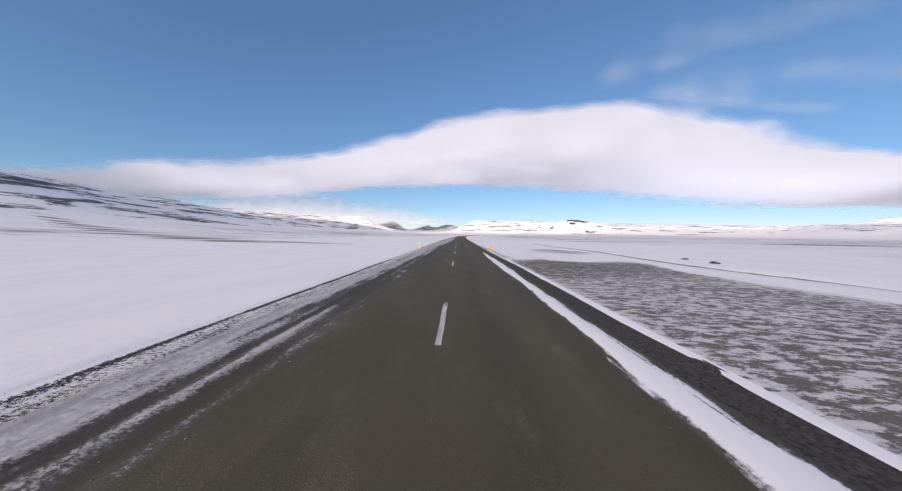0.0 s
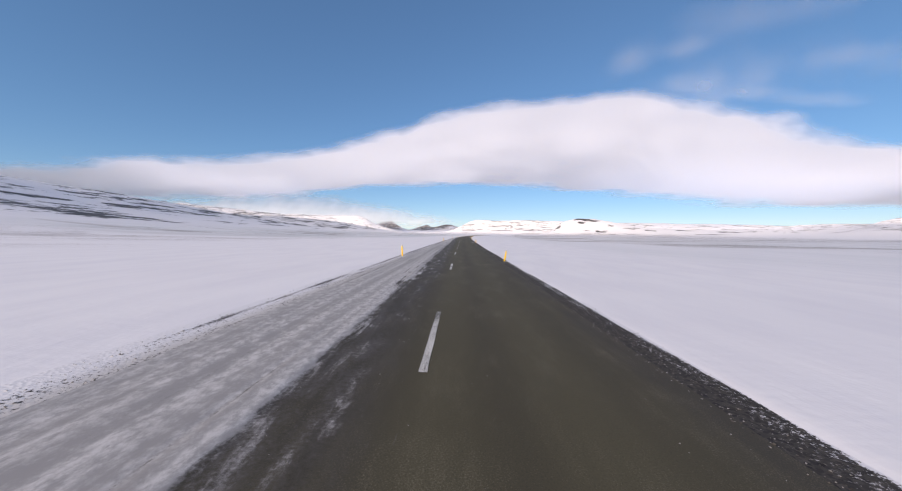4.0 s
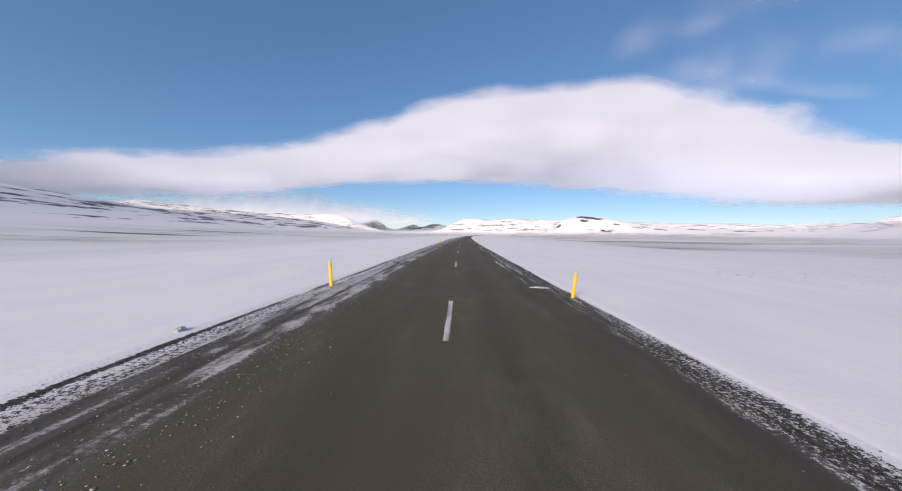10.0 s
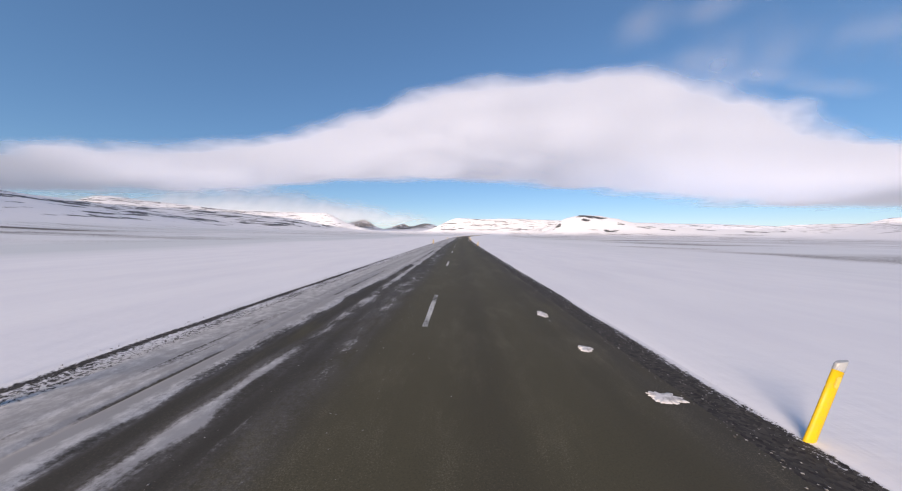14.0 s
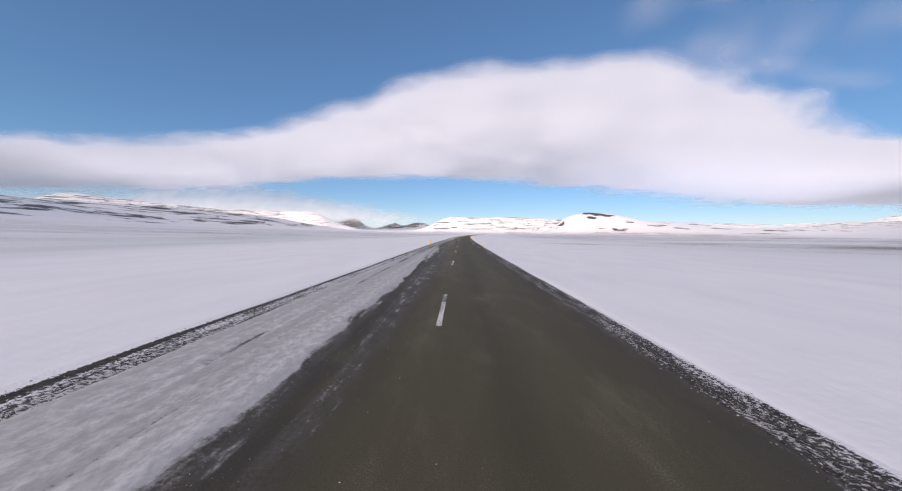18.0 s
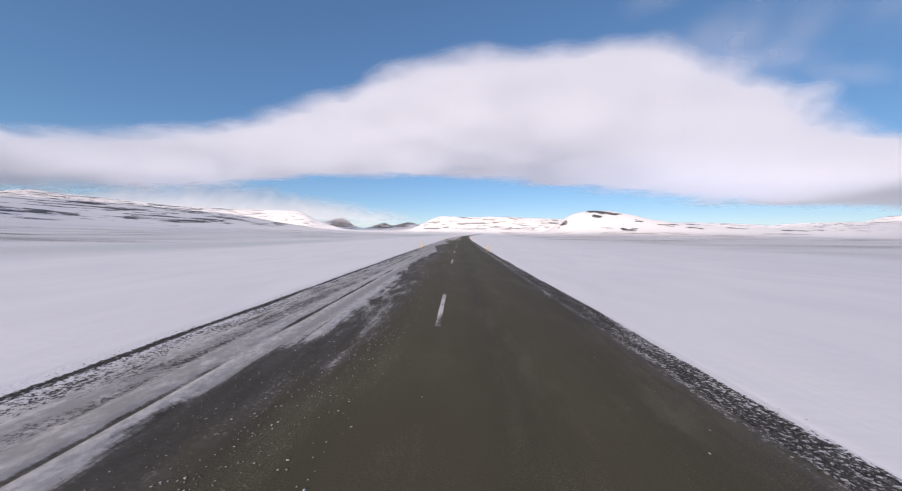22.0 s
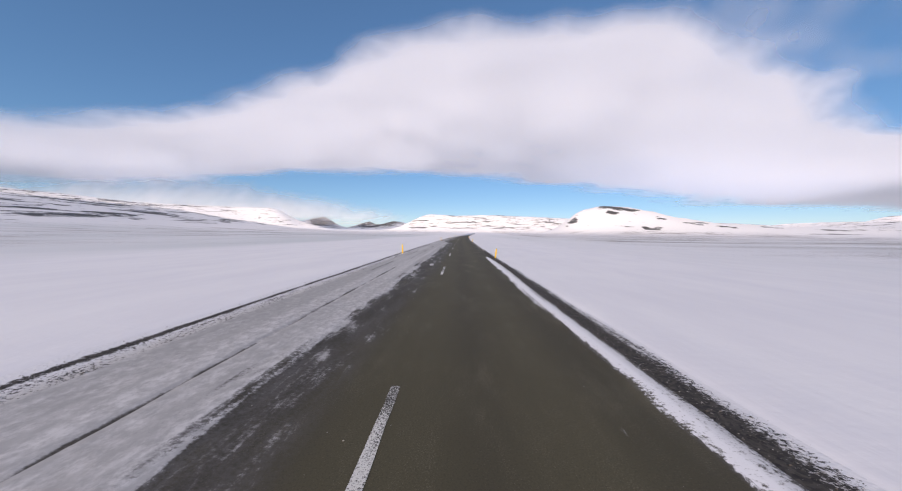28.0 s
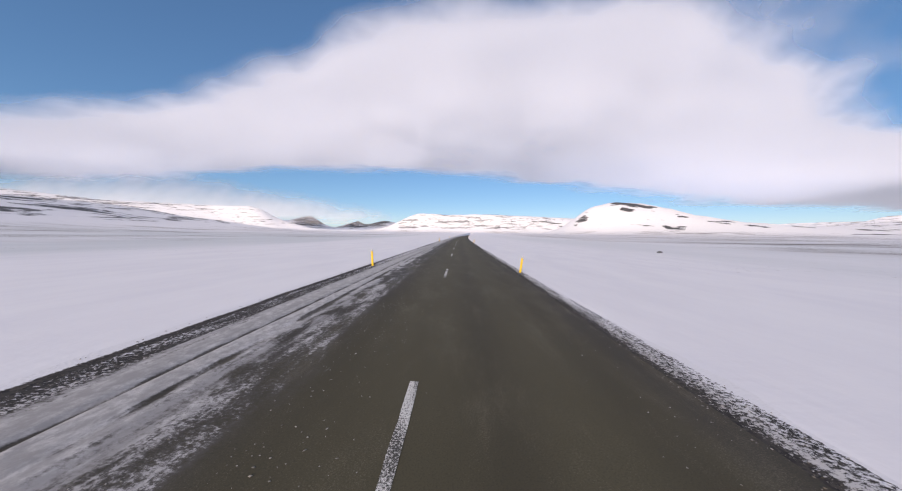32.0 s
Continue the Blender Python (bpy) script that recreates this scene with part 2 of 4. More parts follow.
def cloud_material(name, soft, cover, colour, grey, scale, ragged=1.0):
    """Sunlit vapour: light scatters through it and back from it; its edges fade out."""
    k = Nodes(name)
    uv = k.uv()
    big = k.noise(uv, scale, 2.5, 0.45, 0.2)
    puff = k.noise(uv, scale * 2.6, 2.5, 0.4)
    v = k.math("ADD", k.attr("depth"), k.math("MULTIPLY", k.math("SUBTRACT", big, 0.5), 0.9 * ragged))
    v = k.math("ADD", v, k.math("MULTIPLY", k.math("SUBTRACT", puff, 0.5), 0.55 * ragged))
    alpha = k.math("MULTIPLY", k.ramp(v, 0.0, soft), cover)
    # the underside's soft shade, painted as a greyer colour in noise patches
    shade = k.noise(uv, scale * 1.5, 5, 0.5)
    c = k.mix(k.math("MULTIPLY", k.ramp(shade, 0.30, 0.72), k.attr("grey")), colour, grey)
    # "thin" lightens the colour, brightness painted in where the sheet gets little sun
    c = k.mix(k.attr("thin"), c, (0.86, 0.84, 0.84, 1))
    d = k.add("ShaderNodeBsdfDiffuse")
    tl = k.add("ShaderNodeBsdfTranslucent")
    k.put(d.inputs[0], c)
    k.put(tl.inputs[0], c)
    m = k.add("ShaderNodeAddShader")
    k.link(d.outputs[0], m.inputs[0])
    k.link(tl.outputs[0], m.inputs[1])
    tr = k.add("ShaderNodeBsdfTransparent")
    m2 = k.add("ShaderNodeMixShader")
    k.link(alpha, m2.inputs[0])
    k.link(tr.outputs[0], m2.inputs[1])
    k.link(m.outputs[0], m2.inputs[2])
    k.link(m2.outputs[0], k.out.inputs[0])
    return k.mat


ASPHALT, SHOULDER, GROUND, PAINT = asphalt_material(), shoulder_material(), ground_material(), paint_material()
YELLOW = plastic_material("yellow_plastic", (0.80, 0.49, 0.012, 1), (0.52, 0.37, 0.08, 1))
GREY_CAP = plastic_material("grey_reflector_sheet", (0.42, 0.43, 0.44, 1), (0.20, 0.19, 0.18, 1), 0.35)
LENS_WHITE = plastic_material("dull_yellow_reflector", (0.70, 0.52, 0.10, 1), (0.45, 0.36, 0.12, 1), 0.3)
LENS_AMBER = plastic_material("amber_reflector", (0.60, 0.28, 0.02, 1), (0.40, 0.24, 0.06, 1), 0.3)
SNOW_CRUMB = crumb_material("snow_crumbs", (0.48, 0.46, 0.44, 1), (0.13, 0.12, 0.11, 1), 0.7)
STONE_CRUMB = crumb_material("loose_gravel", (0.03, 0.027, 0.025, 1), (0.15, 0.135, 0.12, 1), 0.85)


# ---------------------------------------------------------------- mesh helpers
def smooth(a, b, v):
    q = np.clip((np.asarray(v, float) - a) / (b - a), 0, 1)
    return q * q * (3 - 2 * q)


def wave(x, seed, octaves=4, gain=0.5):
    """Smooth one-dimensional noise in -1..1, for arrays."""
    r = np.random.RandomState(seed)
    out, amp, total = np.zeros_like(np.asarray(x, float)), 1.0, 0.0
    for o in range(octaves):
        knots = r.uniform(-1, 1, 4096)
        q = np.asarray(x, float) * 2 ** o + 700.3
        i = np.floor(q).astype(int)
        f = q - i
        f = f * f * (3 - 2 * f)
        out += amp * (knots[i % 4096] * (1 - f) + knots[(i + 1) % 4096] * f)
        total += amp
        amp *= gain
    return out / total


def wave2(x, y, seed, octaves=4, gain=0.5):
    """Smooth two-dimensional noise in -1..1, for arrays."""
    r = np.random.RandomState(seed)
    out, amp, total = np.zeros(np.broadcast(x, y).shape), 1.0, 0.0
    for o in range(octaves):
        knots = r.uniform(-1, 1, (256, 256))
        a, b = np.asarray(x, float) * 2 ** o + 513.7, np.asarray(y, float) * 2 ** o + 377.1
        i, j = np.floor(a).astype(int), np.floor(b).astype(int)
        f, g = a - i, b - j
        f, g = f * f * (3 - 2 * f), g * g * (3 - 2 * g)
        k00, k10 = knots[i % 256, j % 256], knots[(i + 1) % 256, j % 256]
        k01, k11 = knots[i % 256, (j + 1) % 256], knots[(i + 1) % 256, (j + 1) % 256]
        out += amp * ((k00 * (1 - f) + k10 * f) * (1 - g) + (k01 * (1 - f) + k11 * f) * g)
        total += amp
        amp *= gain
    return out / total


def sheet(name, us, ss, height, material, attrs=None, bend=True, chart=None, groups=None):
    """A surface over the grid us x ss (metres right of and along the road), with its height and per-point amounts.
    groups gives each point a number; the faces of each number then become an object of their own, in a dict by number."""
    u, s = np.meshgrid(np.asarray(us, float), np.asarray(ss, float))
    x, y = place(u, s) if bend else (u, s)
    z = height(u, s, x, y)
    n, m = u.shape
    co = np.stack((x, y, z), -1).reshape(-1, 3)
    i = np.arange(n * m).reshape(n, m)
    every = np.stack((i[:-1, :-1], i[:-1, 1:], i[1:, 1:], i[1:, :-1]), -1).reshape(-1, 4)
    flat = np.stack(chart(x, y) if chart else (u, s), -1).reshape(-1, 2)
    amounts = {key: np.broadcast_to(fn(u, s, x, y, z), u.shape).ravel() for key, fn in (attrs or {}).items()}
    number = groups(u, s, x, y, z).ravel()[every].max(1) if groups else np.zeros(len(every), int)
    made = {}
    for g in np.unique(number):
        used, quads = np.unique(every[number == g], return_inverse=True)
        quads = quads.reshape(-1, 4)
        me = bpy.data.meshes.new(name)
        me.vertices.add(len(used))
        me.vertices.foreach_set("co", co[used].ravel())
        me.loops.add(quads.size)
        me.loops.foreach_set("vertex_index", quads.ravel().astype(np.int32))
        me.polygons.add(len(quads))
        me.polygons.foreach_set("loop_start", np.arange(0, quads.size, 4, dtype=np.int32))
        me.polygons.foreach_set("loop_total", np.full(len(quads), 4, dtype=np.int32))
        me.update(calc_edges=True)
        uvl = me.uv_layers.new(name="metres")
        uvl.data.foreach_set("uv", flat[used][quads.ravel()].ravel().astype(np.float32))
        for key, values in amounts.items():
            a = me.attributes.new(key, "FLOAT", "POINT")
            a.data.foreach_set("value", values[used].astype(np.float32))
        me.polygons.foreach_set("use_smooth", np.ones(len(quads), dtype=bool))
        me.materials.append(material)
        made[int(g)] = new(name, me)
    return made if groups else made[0]


def part(name, bm, material, parent, label=""):
    me = bpy.data.meshes.new(name)
    bm.to_mesh(me)
    bm.free()
    me.materials.append(material)
    ob = new(name, me)
    ob.parent = parent
    if label:
        tagged(ob, label)
    return ob


# ---------------------------------------------------------------- road surface
CROSSFALL = 0.035
ROAD_L, ROAD_R = -3.45, 3.30          # edges of the asphalt
BANK_L, BANK_R = -4.05, 3.85          # outer edges of the gravel shoulders


def road_level(u):
    return -CROSSFALL * u


# inner edge of the packed snow on the other lane: metres along, metres right of the centre line
DRIFT = [(-40, -2.9), (2, -2.92), (16, -2.52), (29, -2.09), (43, -2.06), (57, -1.73), (70, -1.38), (84, -1.21), (97, -0.93), (125, -1.2), (151, -1.44), (165, -1.44),
         (178, -1.74), (192, -2.06), (205, -2.4), (219, -2.38), (232, -2.72), (246, -3.1), (259, -3.3), (300, -3.3), (341, -3.1), (355, -2.56), (369, -1.89),
         (382, -1.61), (396, -1.4), (450, -1.32), (464, -1.13), (491, -1.42), (518, -1.67), (531, -2.4), (558, -2.37), (571, -1.66), (585, -1.71), (597, -2.22), (601, -1.8), (606, -1.8),
         (612, -2.2), (625, -1.41), (638, -2.79), (652, -1.29), (665, -2.73), (678, -2.61), (692, -0.97), (746, -0.77), (759, -1.3), (772, -1.08),
         (813, -1.05), (826, -2.41), (853, -2.34), (872, -2.1)]
DRIFT_S, DRIFT_U = [a for a, b in DRIFT], [b for a, b in DRIFT]
# snow strips along the near edge: from, to, metres right, width
STRIPS = [(-60, 33, 2.90, 0.19, 1), (280, 296, 2.75, 0.10, 0), (301, 314, 2.85, 0.09, 0), (325, 341, 3.0, 0.10, 0), (456, 486, 2.92, 0.13, 0), (540, 553, 2.86, 0.14, 0.1),
          (750, 783, 3.08, 0.20, 0.8)]
# inner edge of the snow grains that fringe the near side: metres along, metres right of the centre line
FRINGE = [(-60, 3.6), (30, 3.5), (44, 3.28), (58, 3.5), (71, 3.38), (85, 3.45), (152, 3.6), (180, 3.52), (207, 3.65), (234, 3.37), (261, 3.25), (288, 2.9), (302, 3.0), (316, 3.4),
          (342, 3.6), (357, 3.72), (384, 3.62), (420, 3.3), (451, 3.03), (465, 3.4), (478, 3.25), (519, 3.1), (546, 3.4), (559, 3.52), (586, 3.25), (613, 3.0), (640, 3.0),
          (680, 3.1), (715, 3.4), (747, 3.45), (774, 3.6), (800, 3.42), (841, 3.35), (900, 3.4)]
FRINGE_S, FRINGE_U = [a for a, b in FRINGE], [b for a, b in FRINGE]
# two grooves that wheels have cut through the packed snow: metres along, metres right of the centre line, depth
GROOVE_OUTER = [(-60, -2.8, 0.5), (0, -2.7, 0.6), (29, -2.55, 0.75), (58, -2.35, 0.3), (85, -1.85, 1.0), (97, -1.6, 0.9), (110, -1.8, 0.4), (140, -2.1, 0.4), (166, -2.34, 0.7), (192, -2.2, 0.9), (218, -2.2, 0.1), (247, -2.2, 0.8),
                (275, -3.05, 1.0), (302, -3.3, 0.5), (330, -3.3, 0.4), (356, -3.08, 1.1), (384, -2.62, 0.8), (465, -3.05, 0.4), (491, -2.75, 0.5), (519, -3.2, 0.5), (545, -2.8, 0.8), (572, -2.62, 1.0),
                (598, -2.56, 0.9), (625, -2.6, 0.8), (652, -2.2, 0.8), (690, -2.2, 0.3), (760, -2.3, 0.6), (787, -2.4, 0.7), (815, -2.8, 0.8), (840, -3.05, 0.8), (867, -2.85, 0.9), (900, -2.7, 0.6)]
GROOVE_INNER = [(-60, -2.4, 0.6), (0, -2.3, 0.7), (29, -2.05, 1.0), (58, -1.9, 0.3), (85, -1.6, 0.2), (166, -1.75, 0.6), (192, -1.95, 0.2), (247, -2.6, 0.0), (356, -2.5, 0.3), (372, -2.2, 1.2), (384, -2.05, 1.4), (396, -1.9, 1.0), (420, -1.9, 0.5),
                (465, -2.0, 0.4), (491, -1.22, 1.0), (519, -2.3, 0.7), (545, -2.3, 0.3), (600, -2.1, 0.1), (650, -1.7, 0.2), (760, -1.8, 0.2), (787, -1.15, 0.4), (800, -1.7, 0.35), (815, -2.2, 0.45), (840, -2.4, 0.5), (867, -2.5, 0.6)]


def groove(u, s, table, wide, seed):
    line = np.interp(s, [g[0] for g in table], [g[1] for g in table]) + 0.035 * wave(s / 11, seed) + 0.012 * wave(s / 1.7, seed + 1)
    most = np.interp(s, [g[0] for g in table], [g[2] for g in table])
    deep = most * np.clip(0.72 + 0.9 * wave(s / 1.5, seed + 2) + 0.4 * wave(s / 9, seed + 3), np.clip(most - 0.6, 0, 1), 1.15)
    return deep * np.exp(-((u - line) / (wide * (1 + 0.4 * wave(s / 3.1, seed + 4)))) ** 2)


def fringe(u, s):
    """Snow grains, thin at their inner edge and closer towards the snow field."""
    inner = np.interp(s, FRINGE_S, FRINGE_U) + 0.09 * wave(s / 5, 60) + 0.05 * wave(s / 1.6, 64)
    white = 0.20 * smooth(735, 748, s) + 0.12 * np.exp(-((s - 86) / 8) ** 2)
    return smooth(inner - 0.16, inner + 0.24, u) * (0.36 + white + 0.15 * wave2(u * 3, s / 6, 31, 3)) * smooth(20, 28, s)


def crumbled(s):
    return smooth(495, 520, s) * smooth(572, 558, s) + 0.7 * smooth(588, 600, s) * smooth(650, 620, s)


def granular(s):
    """Where the packed snow has been broken into crumbs."""
    g = 0.24 + 0.5 * crumbled(s) + 0.25 * wave(s / 30, 19)
    for at, wide in ((362, 24), (685, 18), (858, 26)):
        g = g + 0.7 * np.exp(-((s - at) / wide) ** 2)
    return np.clip(g, 0, 1)


def outer_line(s):
    """Where the crumbled outer part of the packed snow begins."""
    return -3.2 + 0.85 * crumbled(s)


def road_cover(u, s, *rest):
    edge = np.interp(s, DRIFT_S, DRIFT_U) + 0.18 * wave(s / 9, 11) + 0.10 * wave(s / 2.2, 12)
    full = smooth(0.26, -0.50, u - edge + 0.16 * wave2(u * 2.5, s / 1.3, 16, 3))
    thin = (0.29 + 0.15 * granular(s) + 0.46 * np.exp(-((s - 3) / 12) ** 2) + 0.28 * smooth(236, 248, s) * smooth(356, 342, s)) * smooth(1.15, 0.45, u - edge)
    thin = thin * (1 + 0.55 * wave2(u * 1.5, s / 4.0, 17, 3))
    outer = smooth(outer_line(s), outer_line(s) - 0.4, u + 0.25 * wave(s / 10, 18)) * (0.35 + 0.65 * granular(s))
    c = np.maximum((1.0 - 0.30 * outer) * full, thin)
    # wheel lines worn through the packed snow
    for at, wide, deep, seed in ((-2.95, 0.09, 0.25, 23), (-1.4, 0.11, 0.25, 24)):
        line = at + 0.07 * wave(s / 14, seed)
        c = c - deep * np.exp(-((u - line) / wide) ** 2) * np.clip(0.55 + 0.55 * wave(s / 18, seed + 5) + 0.45 * wave(s / 1.7, seed + 6), 0, 1.2) * (1 - 0.6 * pale_stretch(s))
    worn = 1 + 1.1 * smooth(50, 30, s)
    c = c - 0.95 * groove(u, s, GROOVE_OUTER, 0.042 * worn, 210) - 0.95 * groove(u, s, GROOVE_INNER, 0.075 * (worn + 1.8 * np.exp(-((s - 384) / 15) ** 2)), 220)
    c = c - np.clip(0.30 * smooth(52, 34, s) + 0.10, 0, 1) * np.clip(wave2(u * 4.5, s / 22, 230, 3) + 0.15, 0, 1) * (1 - 0.5 * pale_stretch(s))
    for a, b, at, wide, solid in STRIPS:
        line = at + 0.10 * wave(s / 8, int(a) + 500)
        w = wide * (1 + 0.6 * wave(s / 4, int(a) + 501)) * smooth(a, a + 5, s) * smooth(b, b - 5, s) + 0.02
        w = np.maximum(w * np.maximum(solid, smooth(-0.35, 0.15, wave(s / 2.6, int(a) + 502))), 0.02)
        c = np.maximum(c, (0.47 + 0.51 * solid + 0.30 * (1 - solid) * wave2(u * 5, s / 1.3, int(a) + 503, 3)) * smooth(w * 1.7, w * 0.5, np.abs(u - line)) * smooth(a, a + 3, s) * smooth(b, b - 3, s))
    return np.maximum(c, fringe(u, s))


def road_height(u, s, x, y):
    c = road_cover(u, s)
    return road_level(u) + 0.022 * smooth(0.35, 0.95, c) * (1 + 0.5 * wave2(u * 2.2, s * 0.7, 41, 3))


def wheel_tracks(u, s, x, y, z):
    return np.exp(-((u - 0.95) / 0.35) ** 2) + np.exp(-((u - 2.45) / 0.35) ** 2) + 0.6 * np.exp(-((u + 1.0) / 0.4) ** 2)


def grain_zone(u, s, *rest):
    edge = np.interp(s, DRIFT_S, DRIFT_U)
    return np.clip(smooth(outer_line(s), outer_line(s) - 0.4, u + 0.25 * wave(s / 10, 18)) * granular(s) + smooth(0.0, 0.4, u - edge) * smooth(1.3, 0.8, u - edge) * granular(s) + smooth(2.2, 2.5, u) * smooth(32, 42, s) + 0.8 * np.exp(-((s - 3) / 12) ** 2) * smooth(1.6, 1.0, u - edge), 0, 1)


def damp_zone(u, s, *rest):
    edge = np.interp(s, DRIFT_S, DRIFT_U) + 0.3 * wave(s / 12, 15)
    return 0.8 * smooth(1.3, 0.2, u - edge) + 0.7 * smooth(2.5, 3.1, u)


def pale_stretch(s):
    """Where the packed snow lies even and little driven on."""
    return smooth(160, 176, s) * smooth(232, 212, s) + smooth(440, 462, s) * smooth(525, 500, s) + smooth(678, 700, s) * smooth(832, 812, s)


def pale_zone(u, s, *rest):
    return np.clip(pale_stretch(s) * (0.85 + 0.5 * wave2(u * 1.2, s / 9, 35, 3)), 0, 1)


def clean_snow(u, s, *rest):
    pale = pale_stretch(s)
    edge = np.interp(s, DRIFT_S, DRIFT_U) + 0.18 * wave(s / 9, 11)
    rim = 0.08 * np.exp(-((u - edge + 0.14) / 0.16) ** 2) * (0.7 + 0.6 * wave(s / 5, 34))
    return np.clip(np.maximum(smooth(2.0, 2.3, u) * (1 - 0.6 * smooth(3.1, 3.25, u) * smooth(40, 60, s)) * (1 - 0.6 * smooth(570, 590, s) * smooth(735, 700, s)), 0.10 * pale * (1 + wave2(u * 1.1, s / 7, 33, 3)) + rim), 0, 1)


ROAD_S = np.concatenate((np.arange(-60, 900, 0.75), np.arange(900, 1150, 2.5), np.arange(1150, 1500, 10)))
road = tagged(sheet("road", np.concatenate((np.linspace(ROAD_L, -0.8, 60), np.linspace(-0.69, ROAD_R, 36))), ROAD_S, road_height, ASPHALT,
                    {"cover": road_cover, "wheel": wheel_tracks, "clean": clean_snow, "damp": damp_zone, "grain": grain_zone, "pale": pale_zone}),
              "dark worn asphalt road with packed snow on one lane", "road", kind="structure")


def shoulder_cover_left(u, s, *rest):
    line = -3.94 + 0.07 * wave(s / 9, 55)
    return 0.64 - 0.20 * granular(s) + 0.14 * wave(s / 16, 51) - np.clip(0.42 + 0.5 * wave(s / 14, 56) + 0.35 * wave(s / 1.8, 57), 0, 0.8) * np.exp(-((u - line) / 0.06) ** 2) + 0.55 * smooth(-4.0, -4.10, u + 0.04 * wave(s / 2.5, 59))


def shoulder_cover_right(u, s, *rest):
    edge = 3.84 + 0.05 * wave(s / 2.5, 58)
    return np.maximum(0.08 * smooth(20, 34, s), fringe(u, s)) + 0.9 * smooth(edge, edge + 0.06, u) * smooth(21, 26, s)


def shoulder_height(u, s, x, y):
    out = np.where(u < 0, ROAD_L - u, u - ROAD_R)
    return road_level(u) - 0.004 + 0.012 * wave2(u * 2, s * 0.5, 53, 2) * smooth(0, 0.2, out)


tagged(sheet("shoulder_left", np.linspace(BANK_L - 0.20, ROAD_L, 17), ROAD_S, shoulder_height, SHOULDER, {"cover": shoulder_cover_left, "clean": lambda u, s, *rest: smooth(-3.5, -3.95, u)}),
       "dark gravel road shoulder crusted with snow", "road shoulder", kind="structure")
tagged(sheet("shoulder_right", np.linspace(ROAD_R, BANK_R + 0.25, 11), ROAD_S, shoulder_height, SHOULDER, {"cover": shoulder_cover_right, "clean": lambda u, s, *rest: smooth(3.5, 3.85, u)}),
       "dark gravel road shoulder flecked with snow", "road shoulder", kind="structure")

# ---------------------------------------------------------------- ground with its hills
# crests: x, y, height, half width; the last two ranges are sharp peaks
CRESTS = [
    [(-760, -300, 126, 330), (-700, 300, 96, 330), (-720, 640, 79, 330), (-780, 1100, 58, 360), (-720, 1450, 62, 340), (-700, 1700, 62, 330), (-640, 1960, 40, 240), (-560, 2100, 4, 140)],
    [(440, 1480, 26, 60), (480, 1492, 61, 75), (530, 1500, 70, 95), (590, 1505, 71, 100), (650, 1500, 62, 105), (720, 1490, 47, 110), (820, 1480, 31, 120), (1000, 1500, 26, 150), (1250, 1560, 30, 180), (1500, 1650, 32, 220)],
    [(40, 2900, 6, 160), (180, 2860, 112, 220), (330, 2850, 107, 280), (600, 2800, 113, 300), (1300, 2900, 98, 340), (3200, 3300, 94, 400)],
    [(1700, 1150, 50, 380), (2300, 1900, 65, 400), (2900, 2700, 87, 450)],
    [(-2300, 2700, 217, 420), (-1700, 3000, 154, 380), (-1250, 3250, 155, 320), (-1020, 3300, 158, 230), (-800, 3330, 56, 150)],
    [(2900, 2300, 60, 350), (3300, 2450, 136, 330), (3560, 2590, 140, 330), (4200, 3000, 148, 400)],
    [(-1500, 4300, 120, 200), (-1080, 4250, 96, 110), (-880, 4212, 152, 95), (-740, 4212, 60, 90)],
    [(-520, 4180, 66, 120), (-400, 4144, 96, 95), (-304, 4144, 62, 70), (-190, 4144, 102, 110), (-60, 4100, 100, 150)],
]
PEAKED = 6


def crest_height(x, y, crest, peaked):
    best = np.zeros_like(x)
    for (x0, y0, h0, w0), (x1, y1, h1, w1) in zip(crest[:-1], crest[1:]):
        dx, dy = x1 - x0, y1 - y0
        q = np.clip(((x - x0) * dx + (y - y0) * dy) / (dx * dx + dy * dy), 0, 1)
        d = np.hypot(x - x0 - q * dx, y - y0 - q * dy)
        w = w0 + (w1 - w0) * q
        fall = np.exp(-(d / w) * 0.95) if peaked else np.exp(-(d / w) ** 2 * 1.4)
        best = np.maximum(best, (h0 + (h1 - h0) * q) * fall)
    return best


def hills(x, y):
    z = np.zeros_like(x)
    for i, crest in enumerate(CRESTS):
        z = np.maximum(z, crest_height(x, y, crest, i >= PEAKED))
    rough = smooth(4, 45, z)
    z = z + rough * (5.0 * wave2(x / 160, y / 160, 61, 5) + 1.6 * wave2(x / 35, y / 35, 62, 3))
    return z


def hill_number(u, s, x, y, z):
    """0 on the plain; 1 and up on each range of hills."""
    every = np.stack([crest_height(x, y, crest, i >= PEAKED) for i, crest in enumerate(CRESTS)])
    return np.where(every.max(0) > 9, every.argmax(0) + 1, 0)


def gully_line(s):
    return 18.7 + 1.2 * wave(s / 16, 93, 2)


